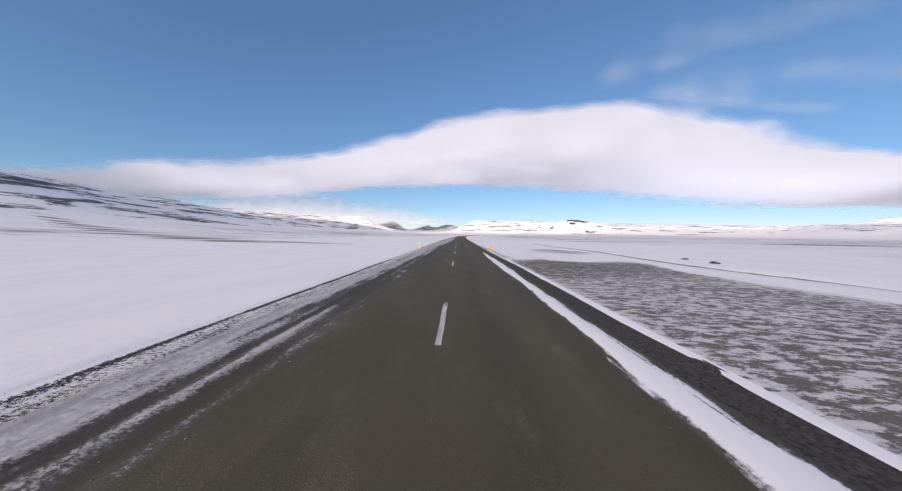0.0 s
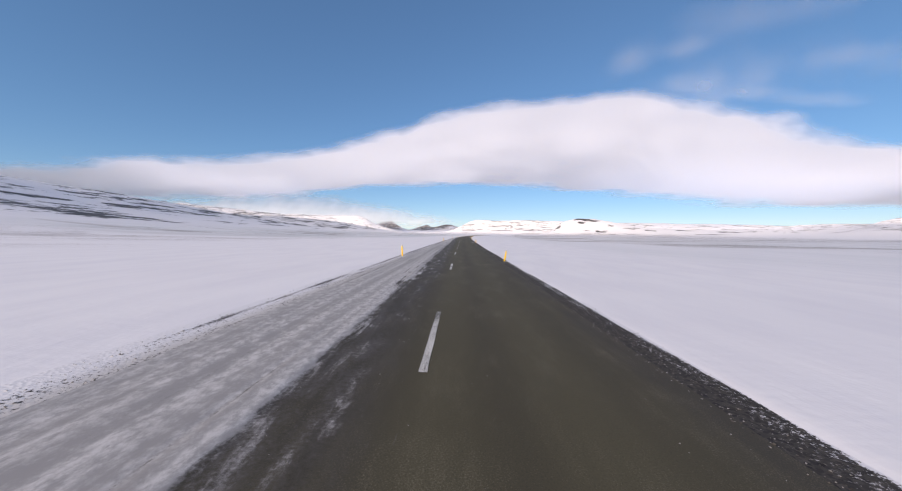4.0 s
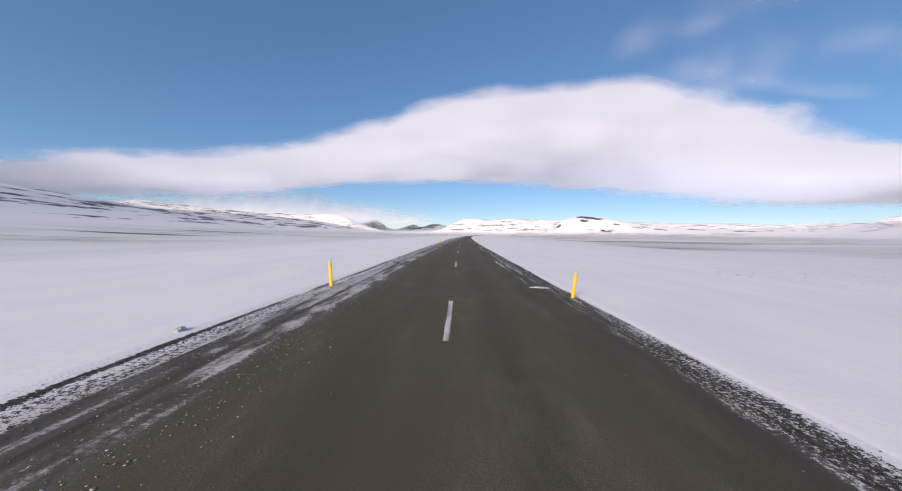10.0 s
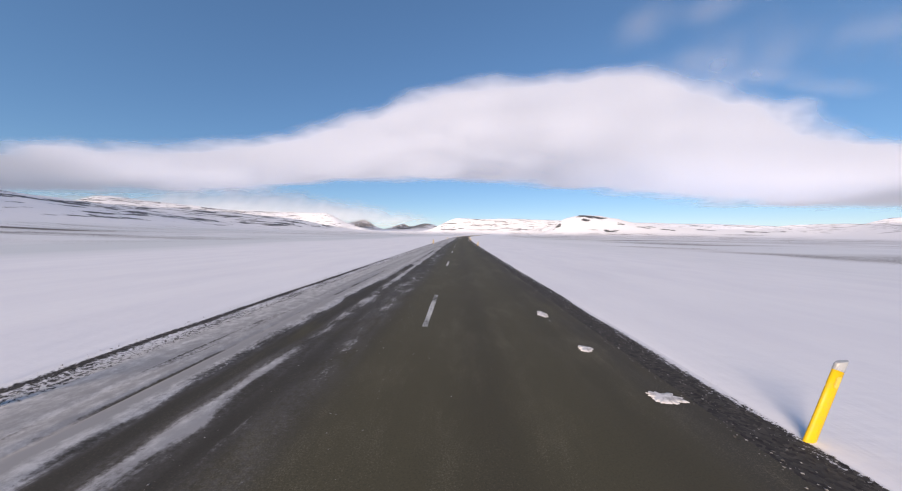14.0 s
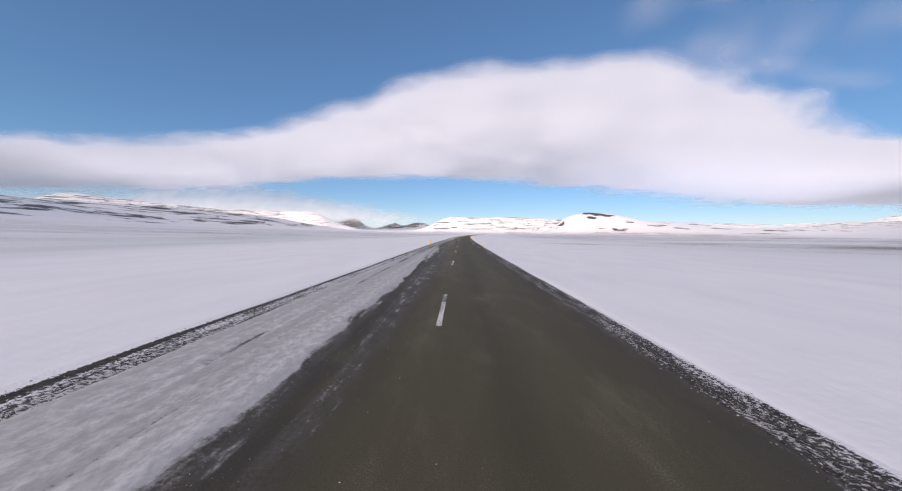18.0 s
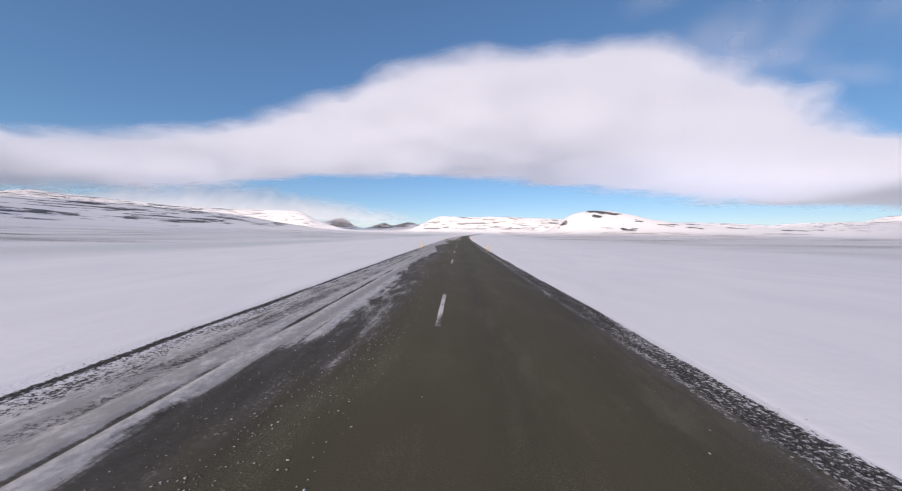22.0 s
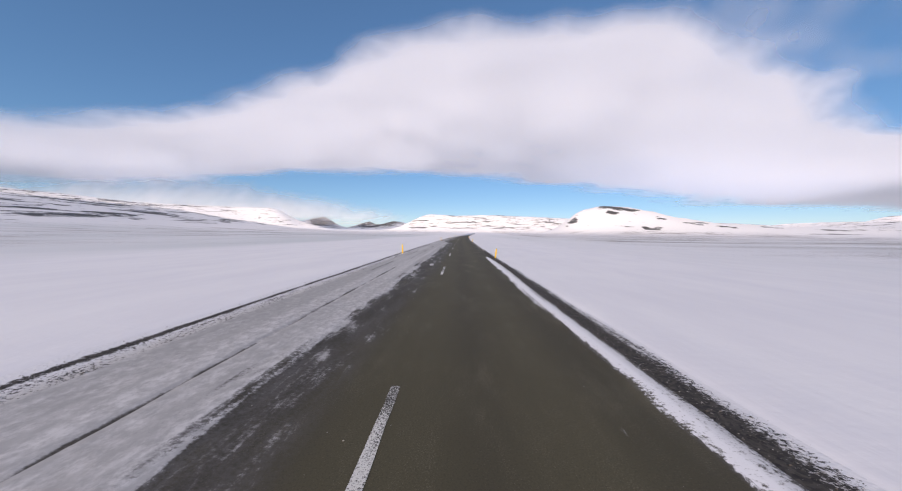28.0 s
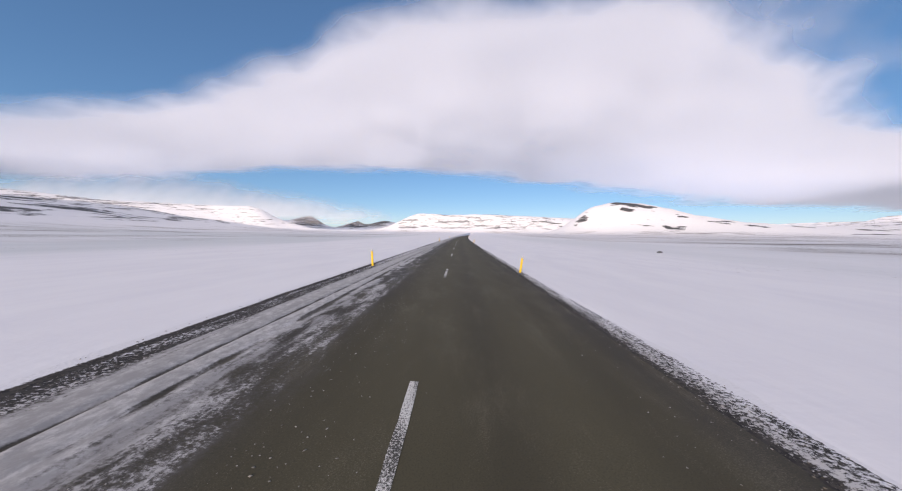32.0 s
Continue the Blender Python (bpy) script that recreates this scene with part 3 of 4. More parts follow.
def ground_height(u, s, x, y):
    side = np.where(u < 0, BANK_L - u, u - BANK_R)
    fall = -0.20 * smooth(0, 14, side) - 0.45 * smooth(10, 60, side)
    lip = 0.004 * smooth(-0.05, 0.12, side) * smooth(2.5, 0.2, side)
    base = road_level(np.clip(u, BANK_L, BANK_R)) + fall + lip + 0.03 * smooth(0, 0.3, side) * wave2(u * 0.9, s * 0.35, 63, 3)
    away = smooth(6, 60, side)
    base = base + away * (0.35 * wave2(x / 40, y / 40, 64, 3) + 0.9 * wave2(x / 190, y / 190, 65, 3))
    base = base - 0.10 * np.exp(-((u - gully_line(s)) / 0.9) ** 2) * smooth(-10, 8, s) * smooth(85, 70, s)
    base = base + 0.35 * smooth(-2.5, 2.5, bank_line(u, s)) * smooth(40, 0, bank_line(u, s)) * smooth(-16, -60, u)
    far = np.hypot(x, y)
    base = base + 6 * smooth(900, 1800, far) + 22 * smooth(1500, 4200, far)
    clear = np.maximum(smooth(20, 200, side), smooth(1500, 2200, s))
    z = base + hills(x, y) * clear
    z = z - 0.05 * smooth(0.22, -0.3, side) * smooth(1490, 1470, s)
    return np.where((side < -0.2) & (s < 1480), road_level(u) - 0.16, z)


# a low bank across the plain, and single bare patches: metres right, metres along, half lengths, amount
BANK_LINE_U, BANK_LINE_S = [-420, -342, -171, -49, -19, -12], [262, 234, 153, 70, 52, 50]
PATCHES = [(-215, 522, 40, 9, 1.15), (-150, 409, 26, 7, 1.0), (-64, 237, 2.6, 0.8, 0.9), (-42, 272, 9, 3, 0.62), (-240, 300, 60, 7, 0.55), (-170, 470, 30, 6, 1.0), (-190, 700, 40, 8, 0.7), (-130, 830, 30, 6, 0.55),
           (63, 413, 17, 9, 0.54), (47, 436, 12, 20, 0.50), (78, 480, 14, 18, 0.50), (52, 360, 12, 30, 0.50), (90, 300, 30, 14, 0.52), (45, 235, 16, 10, 0.50), (120, 560, 50, 14, 0.52),
           (170, 700, 60, 16, 0.52), (28, 566, 9, 5, 0.50), (110, 905, 60, 8, 0.52), (150, 1010, 80, 14, 0.50), (230, 1120, 110, 16, 0.50), (60, 130, 26, 10, 0.55), (95, 190, 40, 12, 0.54)]


def bank_line(u, s):
    return s - np.interp(u, BANK_LINE_U, BANK_LINE_S) - 3 * wave(u / 30, 95, 3)


def bare_amount(u, s, x, y, z):
    side = np.where(u < 0, -u, u)
    # the cleared field beside the road at the start, and thin earth far out on the plain
    w = 1.5 * wave2(u / 3, s / 6, 91, 3)
    field = smooth(3.98, 4.25, u) * smooth(16.0, 13.2, u + w) * smooth(27, 21, s + 2 * w) * smooth(-140, -60, s)
    tongue = smooth(1.25, 0.6, np.hypot((u - 12.9 + 0.1 * (s - 39)) / 4.8, (s - 38.8) / 7.0) + 0.15 * w)
    field = np.maximum(field, 0.75 * tongue)
    wedge = smooth(3.85, 4.0, u) * smooth(0.25, -0.3, u - 5.2 + 0.034 * (s - 25)) * smooth(18, 26, s) * smooth(66, 56, s)
    field = np.maximum(field, 0.8 * wedge)
    gully = np.exp(-((u - gully_line(s)) / 0.35) ** 2) * smooth(-10, 8, s) * smooth(85, 70, s)
    plain = (0.30 + 0.06 * (u > 0)) * smooth(22, 70, side) * smooth(1100, 600, side)
    for pu, ps, wu, ws, amount in PATCHES:
        plain = np.maximum(plain, amount * smooth(1.5, 0.4, np.hypot((u - pu) / wu, (s - ps) / ws) + 0.35 * wave2(u / (0.5 * wu), s / (0.5 * ws), 96, 3)))
    wide = 1.5 + 0.012 * side
    plain = np.maximum(plain, 0.95 * np.exp(-(bank_line(u, s) / wide) ** 2) * smooth(-430, -330, u) * smooth(-14, -22, u))
    ditch = gully * (1.0 + 0.6 * wave(s / 7, 94))
    return np.maximum(np.maximum(0.64 * field, plain), ditch) - 0.3 * smooth(16, 4.6, side) * (1 - np.maximum(field, gully)) - 0.5 * smooth(3, 20, hills(x, y))


def open_plain(u, s, x, y, z):
    """Grey wind crust away from the road; it begins further on along the other side."""
    shore = 27 + 5 * wave(s / 60, 97, 3)
    left = smooth(shore, shore + 5, -u) * smooth(215, 300, s)
    right = 0.55 * smooth(14, 30, u) * smooth(90, 150, s)
    return np.clip(np.where(u < 0, left, right) * smooth(14, 3, hills(x, y)) * smooth(700, 300, np.abs(u)) * smooth(1300, 1000, s), 0, 1)


# bare rock on the round hill: x, y, half lengths
ROCKS = [(545, 1482, 52, 11), (585, 1474, 26, 7), (522, 1456, 14, 7), (436, 1472, 13, 13), (590, 1398, 34, 7), (570, 1406, 14, 6), (640, 1441, 20, 8), (722, 1428, 38, 7), (790, 1410, 46, 7), (950, 1436, 50, 9), (1120, 1420, 70, 8),
         (960, 1345, 90, 9), (1430, 1290, 80, 10), (2600, 3020, 170, 18), (3050, 3200, 150, 18), (2150, 2900, 120, 16), (1750, 1500, 120, 12), (2000, 1250, 140, 12)]


def rock_amount(u, s, x, y, z):
    h = hills(x, y)
    r = (0.45 + 0.03 * smooth(700, 1000, y) * smooth(1900, 1500, y) * smooth(-300, -500, x)) * smooth(5, 20, h) - 0.04 * smooth(2300, 2700, y)
    for cx, cy, w in ((-880, 4212, 190), (-400, 4144, 150), (-190, 4144, 150)):
        r = np.maximum(r, 0.80 * np.exp(-(np.hypot(x - cx, y - cy) / w) ** 4))
    r = r + 0.04 * smooth(-1300, -1600, x) * smooth(2300, 2600, y) - 0.09 * smooth(-500, -700, x) * smooth(-1500, -1250, x) * smooth(2300, 2600, y) * smooth(3900, 3600, y)
    dome = smooth(400, 440, x) * smooth(1250, 1050, x) * smooth(1300, 1350, y) * smooth(1700, 1600, y)
    r = r - 0.26 * dome - 0.10 * smooth(900, 1100, x)
    for cx, cy, wx, wy in ROCKS:
        r = np.maximum(r, 0.90 * smooth(1.5, 0.4, np.hypot((x - cx) / wx, (y - cy) / wy)))
    return r - 0.35 * smooth(5, 1, h)


half = [3.85, 4.02, 4.12, 4.22, 4.35, 4.6, 5.2, 6.0, 7.0, 8.4, 10.0, 12.0, 15.0, 19.0, 24.0, 30.0, 38.0, 48.0, 60.0, 75.0, 92.0, 112.0, 135.0, 160.0, 190.0, 225.0]
while half[-1] < 3700:
    half.append(half[-1] + min(0.10 * half[-1], 60))
GROUND_U = sorted([-a - 0.03 for a in half] + [-3.6, -2, 0, 2, 3.4] + [a - 0.17 for a in half] + [13.0, 14.0, 15.9, 16.8, 17.4, 17.7, 18.0, 18.3, 18.6, 18.9, 19.2, 19.5, 19.8, 20.2, 21.0, 22.0] + list(range(200, 900, 13)))
GROUND_S = np.concatenate((np.arange(-700, -60, 20), np.arange(-60, 100, 2), np.arange(100, 950, 4), np.arange(950, 2400, 12), np.arange(2400, 4750, 24)))
LAND = sheet("ground", GROUND_U, GROUND_S, ground_height, GROUND, {"bare": bare_amount, "rock": rock_amount, "open": open_plain}, groups=hill_number)
tagged(LAND[0], "wide snow-covered plain with thin bare earth streaks", "snow field", kind="structure")
HILL_LABELS = ["long snowy hillside with thin dark rock bands", "round white hill with dark rock patches on its top", "far low snow range under pale haze",
               "broad snowy rise with grey bands", "smooth sunlit white hill with few rock lines", "distant white snow peak with rock streaks",
               "dark rocky far mountain with little snow", "pair of dark far mountains flecked with snow"]
for number, label in enumerate(HILL_LABELS, 1):
    if number in LAND:
        LAND[number].name = "mountain" if number > PEAKED else "hill"
        tagged(LAND[number], label, "mountain" if number > PEAKED else "hill", kind="structure")

# ---------------------------------------------------------------- clouds
RIM = [(-7600, 3100), (-4250, 2950), (-3000, 2820), (-1900, 2780), (-1300, 2660), (-820, 2410), (-390, 2150), (-200, 1960), (200, 1740), (600, 1660), (770, 1580), (920, 1600), (1180, 1660), (1720, 1800), (2170, 1990), (2560, 2090), (2870, 2090), (6400, 2220)]
RIM_X, RIM_Y = [a for a, b in RIM], [b for a, b in RIM]
# height of the bank's far end
FAR = [(-7600, 300), (-3600, 350), (-2200, 430), (-900, 570), (200, 630), (1500, 550), (2500, 470), (4300, 350), (7600, 345)]
FAR_X, FAR_Z = [a for a, b in FAR], [b for a, b in FAR]


def cloud_chart(x, y):
    """Coordinates in which far vapour keeps the grain of near vapour."""
    return 3.0 * x / y, 1.9 * np.log(y / 1000)


def bank_height(u, s, x, y):
    near = np.interp(x, [1000, 3000], [690, 572])
    start = np.interp(x, [1000, 3000], [2400, 1900])
    q = np.clip((y - start) / (4600 - start), 0, 1.1)
    return near + 12 * wave2(x / 700, y / 900, 71, 2) - (near - np.interp(x, FAR_X, FAR_Z)) * q ** 1.3


def bank_depth(u, s, x, y, z):
    d = np.log(y / np.interp(x, RIM_X, RIM_Y)) / 0.13
    return np.minimum(d, 1.75) + 0.12 + 0.30 * wave2(x / 420, y / 300, 73, 4) - 2.1 * smooth(3100, 4735, y + 230 * wave2(x / 600, y / 500, 72, 3))


# amount of painted underside shade: grows behind the rim, less to the right
def bank_grey(u, s, x, y, z):
    rim = np.interp(x, RIM_X, RIM_Y)
    g = (0.45 * smooth(0, 500, y - rim) + 0.55 * smooth(500, 1900, y - rim)) * (1 - 0.85 * smooth(800, 2600, x))
    return np.clip(g + 0.45 * smooth(-600, -2600, x) * smooth(3200, 4200, y), 0, 1)


# painted brightness: offsets weak sunlight on the bank's sloping far and outer parts
def bank_bright(u, s, x, y, z):
    right = 0.50 * smooth(900, 2600, x) * smooth(2300, 3300, y) + 0.5 * smooth(1800, 3800, x) * smooth(3200, 4400, y)
    left = 0.40 * smooth(-1500, -4000, x)
    return np.clip(0.12 * smooth(3000, 4300, y) + right + left, 0, 1)


CLOUD = cloud_material("cloud_vapour", 0.95, 1.0, (0.572, 0.576, 0.584, 1), (0.435, 0.445, 0.465, 1), 1.5, 0.75)
tagged(sheet("cloud_bank", np.arange(-7600, 7601, 80), np.arange(1100, 4741, 30), bank_height, CLOUD,
             {"depth": bank_depth, "grey": bank_grey, "thin": bank_bright}, bend=False, chart=cloud_chart),
       "broad white cloud bank with soft grey underside", "cloud", kind="structure")

# torn vapour beside and over the bank: x, y, half width, half depth, slant, amount
WISPS = [(760, 1500, 150, 110, 0.3, 1.0), (900, 1400, 190, 90, -0.3, 0.95), (1180, 1720, 300, 120, 0.1, 1.2), (1480, 1810, 380, 95, 0.15, 1.15), (1900, 1890, 420, 75, 0.12, 1.05),
         (1000, 1230, 300, 150, -0.2, 0.80), (1600, 1470, 360, 100, -0.1, 0.95), (2100, 1500, 500, 120, 0.0, 0.95), (1350, 1600, 420, 200, 0.2, 0.85), (1250, 1080, 380, 110, -0.2, 0.75)]


def wisp_depth(u, s, x, y, z):
    d = np.full(x.shape, -1.0)
    for cx, cy, wx, wy, slant, top in WISPS:
        d = np.maximum(d, top * np.exp(-((x - cx) / wx) ** 2 - ((y - cy - slant * (x - cx)) / (1.45 * wy)) ** 2) - 0.25)
    return d


CIRRUS = cloud_material("thin_cloud_vapour", 2.1, 0.60, (0.55, 0.54, 0.54, 1), (0.50, 0.50, 0.50, 1), 1.7, 1.0)
tagged(sheet("thin_cloud", np.arange(0, 4001, 60), np.arange(850, 2700, 40),
             lambda u, s, x, y: 760 + 0 * x, CIRRUS, {"depth": wisp_depth, "grey": lambda u, s, x, y, z: 0 * x}, bend=False, chart=cloud_chart),
       "thin torn white cloud wisps", "cloud", kind="structure")


def haze_depth(u, s, x, y, z):
    top = 260 + 330 * smooth(500, -1700, x)
    return 1.15 - 1.2 * ((x + 1800) / 3300) ** 2 - 1.9 * smooth(top - 300, top + 80, z + 40 * wave(x / 260, 83)) - 0.5 * smooth(150, 90, z)


HAZE = cloud_material("low_cloud_vapour", 1.5, 0.72, (0.45, 0.44, 0.45, 1), (0.38, 0.375, 0.39, 1), 2.2)
tagged(sheet("low_cloud", np.arange(-5100, 2301, 60), np.arange(3500, 4121, 20),
             lambda u, s, x, y: 70 + (y - 3500) * 1.0 + 8 * wave(x / 300, 82), HAZE,
             {"depth": haze_depth, "grey": lambda u, s, x, y, z: 0.5 + 0 * x}, bend=False, chart=lambda x, y: (3 * x / 3000, 3 * (y - 3500) / 3000)),
       "low pale cloud bank over the far hills", "cloud", kind="structure")

# ---------------------------------------------------------------- lane markings
DASH_START, DASH_STEP, DASH_LONG, DASH_WIDE = 3.97, 11.94, 3.1, 0.105


def marking(s0):
    """One painted dash, laid 4 mm over the asphalt along the centre line."""
    n = 8
    me = bpy.data.meshes.new("lane_marking")
    verts, faces, uvs = [], [], []
    for i in range(n + 1):
        s = s0 + DASH_LONG * i / n
        for u in (-DASH_WIDE / 2, DASH_WIDE / 2):
            u += random.uniform(-0.006, 0.006)
            x, y = place(u, s)
            verts.append((float(x), float(y), road_level(u) + 0.005))
            uvs.append((u, s))
    for i in range(n):
        faces.append((2 * i, 2 * i + 1, 2 * i + 3, 2 * i + 2))
    me.from_pydata(verts, [], faces)
    layer = me.uv_layers.new(name="metres")
    for loop in me.loops:
        layer.data[loop.index].uv = uvs[loop.vertex_index]
    me.materials.append(PAINT)
    ob = new("lane_marking", me)
    ob.parent = road
    return ob


# the painter's steps were not quite even: metres along, metres off
DASH_OFF = [(-50, 0), (4, 0), (16, 0.5), (28, -0.1), (40, 0.7), (64, -1.3), (88, -0.1), (99, 0.4), (159, -1.3), (171, 0.2), (183, -0.5), (195, 0.1), (207, -0.6),
            (219, -0.1), (231, -0.4), (243, 0.2), (267, -1.1), (279, -3.5), (291, -3.6), (302, -2.7), (314, -2.8), (326, -1.9), (362, -1.7), (374, -1.7),
            (386, -0.9), (398, -1.5), (470, 0.1), (482, -1.2), (494, -0.1), (505, -0.7), (517, -0.1), (529, -0.8), (541, -0.0), (577, -1.1), (589, -0.5),
            (601, -0.1), (613, 0.5), (625, -0.1), (637, 0.3), (649, -0.0), (685, -0.2), (696, 0.4), (744, 0.3), (756, -0.1), (768, 0.9), (792, 0.1), (804, 0.1),
            (816, 0.1), (828, 0.5), (840, -0.1), (852, -0.5), (864, 0.0), (1200, 0)]
for i in range(-4, 100):
    at = DASH_START + DASH_STEP * i
    marking(at + float(np.interp(at, [a for a, b in DASH_OFF], [b for a, b in DASH_OFF])))


# ---------------------------------------------------------------- roadside posts
def ring_solid(levels, turns=14):
    """A closed upright solid from rings: z, half width, half depth, shift along the depth."""
    bm = bmesh.new()
    rings = []
    for z, a, b, dy in levels:
        rings.append([bm.verts.new((a * math.cos(2 * math.pi * i / turns), b * math.sin(2 * math.pi * i / turns) + dy, z)) for i in range(turns)])
    for r0, r1 in zip(rings[:-1], rings[1:]):
        for i in range(turns):
            bm.faces.new((r0[i], r0[(i + 1) % turns], r1[(i + 1) % turns], r1[i])).smooth = True
    bm.faces.new(rings[0][::-1])
    bm.faces.new(rings[-1])
    return bm


def roadside_post():
    """A flattened yellow plastic tube with a grey band and a slanted, pointed grey head."""
    post = new("roadside_post")
    part("shaft", ring_solid([(-0.25, 0.056, 0.030, 0), (0.0, 0.055, 0.030, 0), (0.35, 0.054, 0.029, 0), (0.715, 0.053, 0.028, 0)]), YELLOW, post)
    head = ring_solid([(0.715, 0.053, 0.028, 0), (0.72, 0.0545, 0.030, 0), (0.79, 0.0535, 0.029, 0), (0.80, 0.050, 0.026, 0)])
    for v in head.verts:
        if v.co.z > 0.75:
            v.co.z += 0.55 * v.co.x
    part("reflector_head", head, GREY_CAP, post, "grey slanted reflector head")
    for face in (-1, 1):
        lens = bmesh.new()
        bmesh.ops.create_cube(lens, size=1)
        bmesh.ops.bevel(lens, geom=lens.edges[:], offset=0.12, segments=2, affect="EDGES")
        for v in lens.verts:
            v.co = Vector((v.co.x * 0.040, v.co.y * 0.008 + face * 0.029, v.co.z * 0.11 + 0.60))
        part("reflector", lens, LENS_WHITE if face < 0 else LENS_AMBER, post, "small upright reflector plate")
    part("band", ring_solid([(0.706, 0.0548, 0.0305, 0), (0.722, 0.0548, 0.0305, 0)]), GREY_CAP, post, "thin grey band under the head")
    return tagged(post, "yellow plastic roadside post with slanted grey head", "roadside post", "posts along the road")


POST_START, POST_STEP = 30.19, 50.0
POST_R, POST_L = 3.64, -3.74
# one post stands further out and leans
POST_OUT, POST_LEAN, POST_BACK = {7: 0.27}, {7: 11.0}, {7: 0.45}
POST_OFF = {0: 1.95, 1: -0.5, 3: -0.5, 4: -0.9, 5: -0.6, 6: 0.4, 7: 2.05, 8: 1.3, 9: 1.1, 10: 1.0, 11: -0.2, 15: 0.5, 16: -0.4, 17: -1.5}
model = None
for i in range(-1, 22):
    for side, u in ((1, POST_R), (-1, POST_L)):
        s = POST_START + POST_STEP * i + POST_OFF.get(i, 0.0) + random.uniform(-0.1, 0.1)
        u = u + (POST_OUT.get(i, 0.0) if side > 0 else 0.0)
        s = s - (0.0 if side > 0 else POST_BACK.get(i, 0.0))
        x, y = place(u, s)
        turn = pose(float(x), float(y), road_level(u), 0, 0, -math.degrees(float(heading(s)))) @ pose(0, 0, 0, random.uniform(-2, 2), side * random.uniform(6, 9) + POST_LEAN.get(i, 0.0), 0 if side > 0 else 180)
        if side < 0:
            turn = pose(float(x), float(y), road_level(u), 0, 0, -math.degrees(float(heading(s)))) @ pose(0, 0, 0, random.uniform(-2, 2), -random.uniform(2, 4), 0)
        if model is None:
            model = roadside_post()
            model.matrix_basis = turn
        else:
            copy_thing(model, turn)


# ---------------------------------------------------------------- loose stones and snow crumbs
def crumbs(name, count, spots, size, material, seed):
    """Many small angular lumps in one mesh; spots gives metres right, metres along and a size factor."""
    r = np.random.RandomState(seed)
    base = np.array([(1, 0, 0), (-1, 0, 0), (0, 1, 0), (0, -1, 0), (0, 0, 1), (0, 0, -0.4)], float)
    tri = np.array([(0, 2, 4), (2, 1, 4), (1, 3, 4), (3, 0, 4), (2, 0, 5), (1, 2, 5), (3, 1, 5), (0, 3, 5)])
    u, s, f, lift = spots(r, count)
    n = len(u)
    x, y = place(u, s)
    rad = size * f * np.minimum(r.lognormal(0, 0.45, n), 2.0)
    turn = r.uniform(0, 2 * np.pi, n)
    v = base[None] * (1 + r.uniform(-0.35, 0.35, (n, 6, 1)))
    v = v * np.stack((rad * r.uniform(0.8, 1.6, n), rad, rad * r.uniform(0.3, 0.6, n)), -1)[:, None]
    c, d = np.cos(turn)[:, None], np.sin(turn)[:, None]
    vx, vy = v[..., 0] * c - v[..., 1] * d, v[..., 0] * d + v[..., 1] * c
    co = np.stack((vx + x[:, None], vy + y[:, None], v[..., 2] + (road_level(u) + lift)[:, None]), -1).reshape(-1, 3)
    faces = (tri[None] + (np.arange(n) * 6)[:, None, None]).reshape(-1, 3)
    me = bpy.data.meshes.new(name)
    me.vertices.add(len(co))
    me.vertices.foreach_set("co", co.ravel())
    me.loops.add(faces.size)
    me.loops.foreach_set("vertex_index", faces.ravel().astype(np.int32))
    me.polygons.add(len(faces))
    me.polygons.foreach_set("loop_start", np.arange(0, faces.size, 3, dtype=np.int32))
    me.polygons.foreach_set("loop_total", np.full(len(faces), 3, dtype=np.int32))
    me.update(calc_edges=True)
    me.materials.append(material)
    return new(name, me)


def drift_crumbs(r, n):
    s = r.uniform(-10, 900, n)
    keep = wave(s / 21, 301) + 0.35 * wave(s / 4, 302) > r.uniform(-0.9, 0.7, n)
    s = s[keep]
    u = np.interp(s, DRIFT_S, DRIFT_U) + np.abs(r.normal(0, 0.50, len(s))) - 0.25
    wide = r.uniform(0, 1, len(s)) < 0.22
    u = np.where(wide, u + np.abs(r.normal(0, 0.9, len(s))), u)
    ok = (u < 1.6) & (u > ROAD_L) & (wave2(u * 1.8, s * 0.45, 306, 3) > r.uniform(-0.15, 0.45, len(s)))
    return u[ok], s[ok], np.where(wide, 1.5, 1.0)[ok], np.full(ok.sum(), 0.004)


def rim_crumbs(r, n):
    s = r.uniform(-10, 900, n)
    left = r.uniform(0, 1, n) < 0.45
    u = np.where(left, r.uniform(BANK_L - 0.1, ROAD_L + 0.2, n), ROAD_R - 0.1 + np.abs(r.normal(0, 0.28, n)))
    ok = left | (s > 44)
    return u[ok], s[ok], np.ones(ok.sum()), np.full(ok.sum(), 0.004)


def near_lane_crumbs(r, n):
    s = r.uniform(-10, 900, n)
    keep = wave(s / 17, 311) > r.uniform(-0.4, 0.9, n)
    s = s[keep]
    u = 2.75 + r.normal(0, 0.32, len(s))
    ok = (u > 1.6) & (u < 3.5)
    return u[ok], s[ok], np.ones(ok.sum()), np.full(ok.sum(), 0.004)


tagged(crumbs("snow_crumbs", 200000, drift_crumbs, 0.0036, SNOW_CRUMB, 401), "loose crumbs of snow and ice on the asphalt", "snow", kind="stuff")
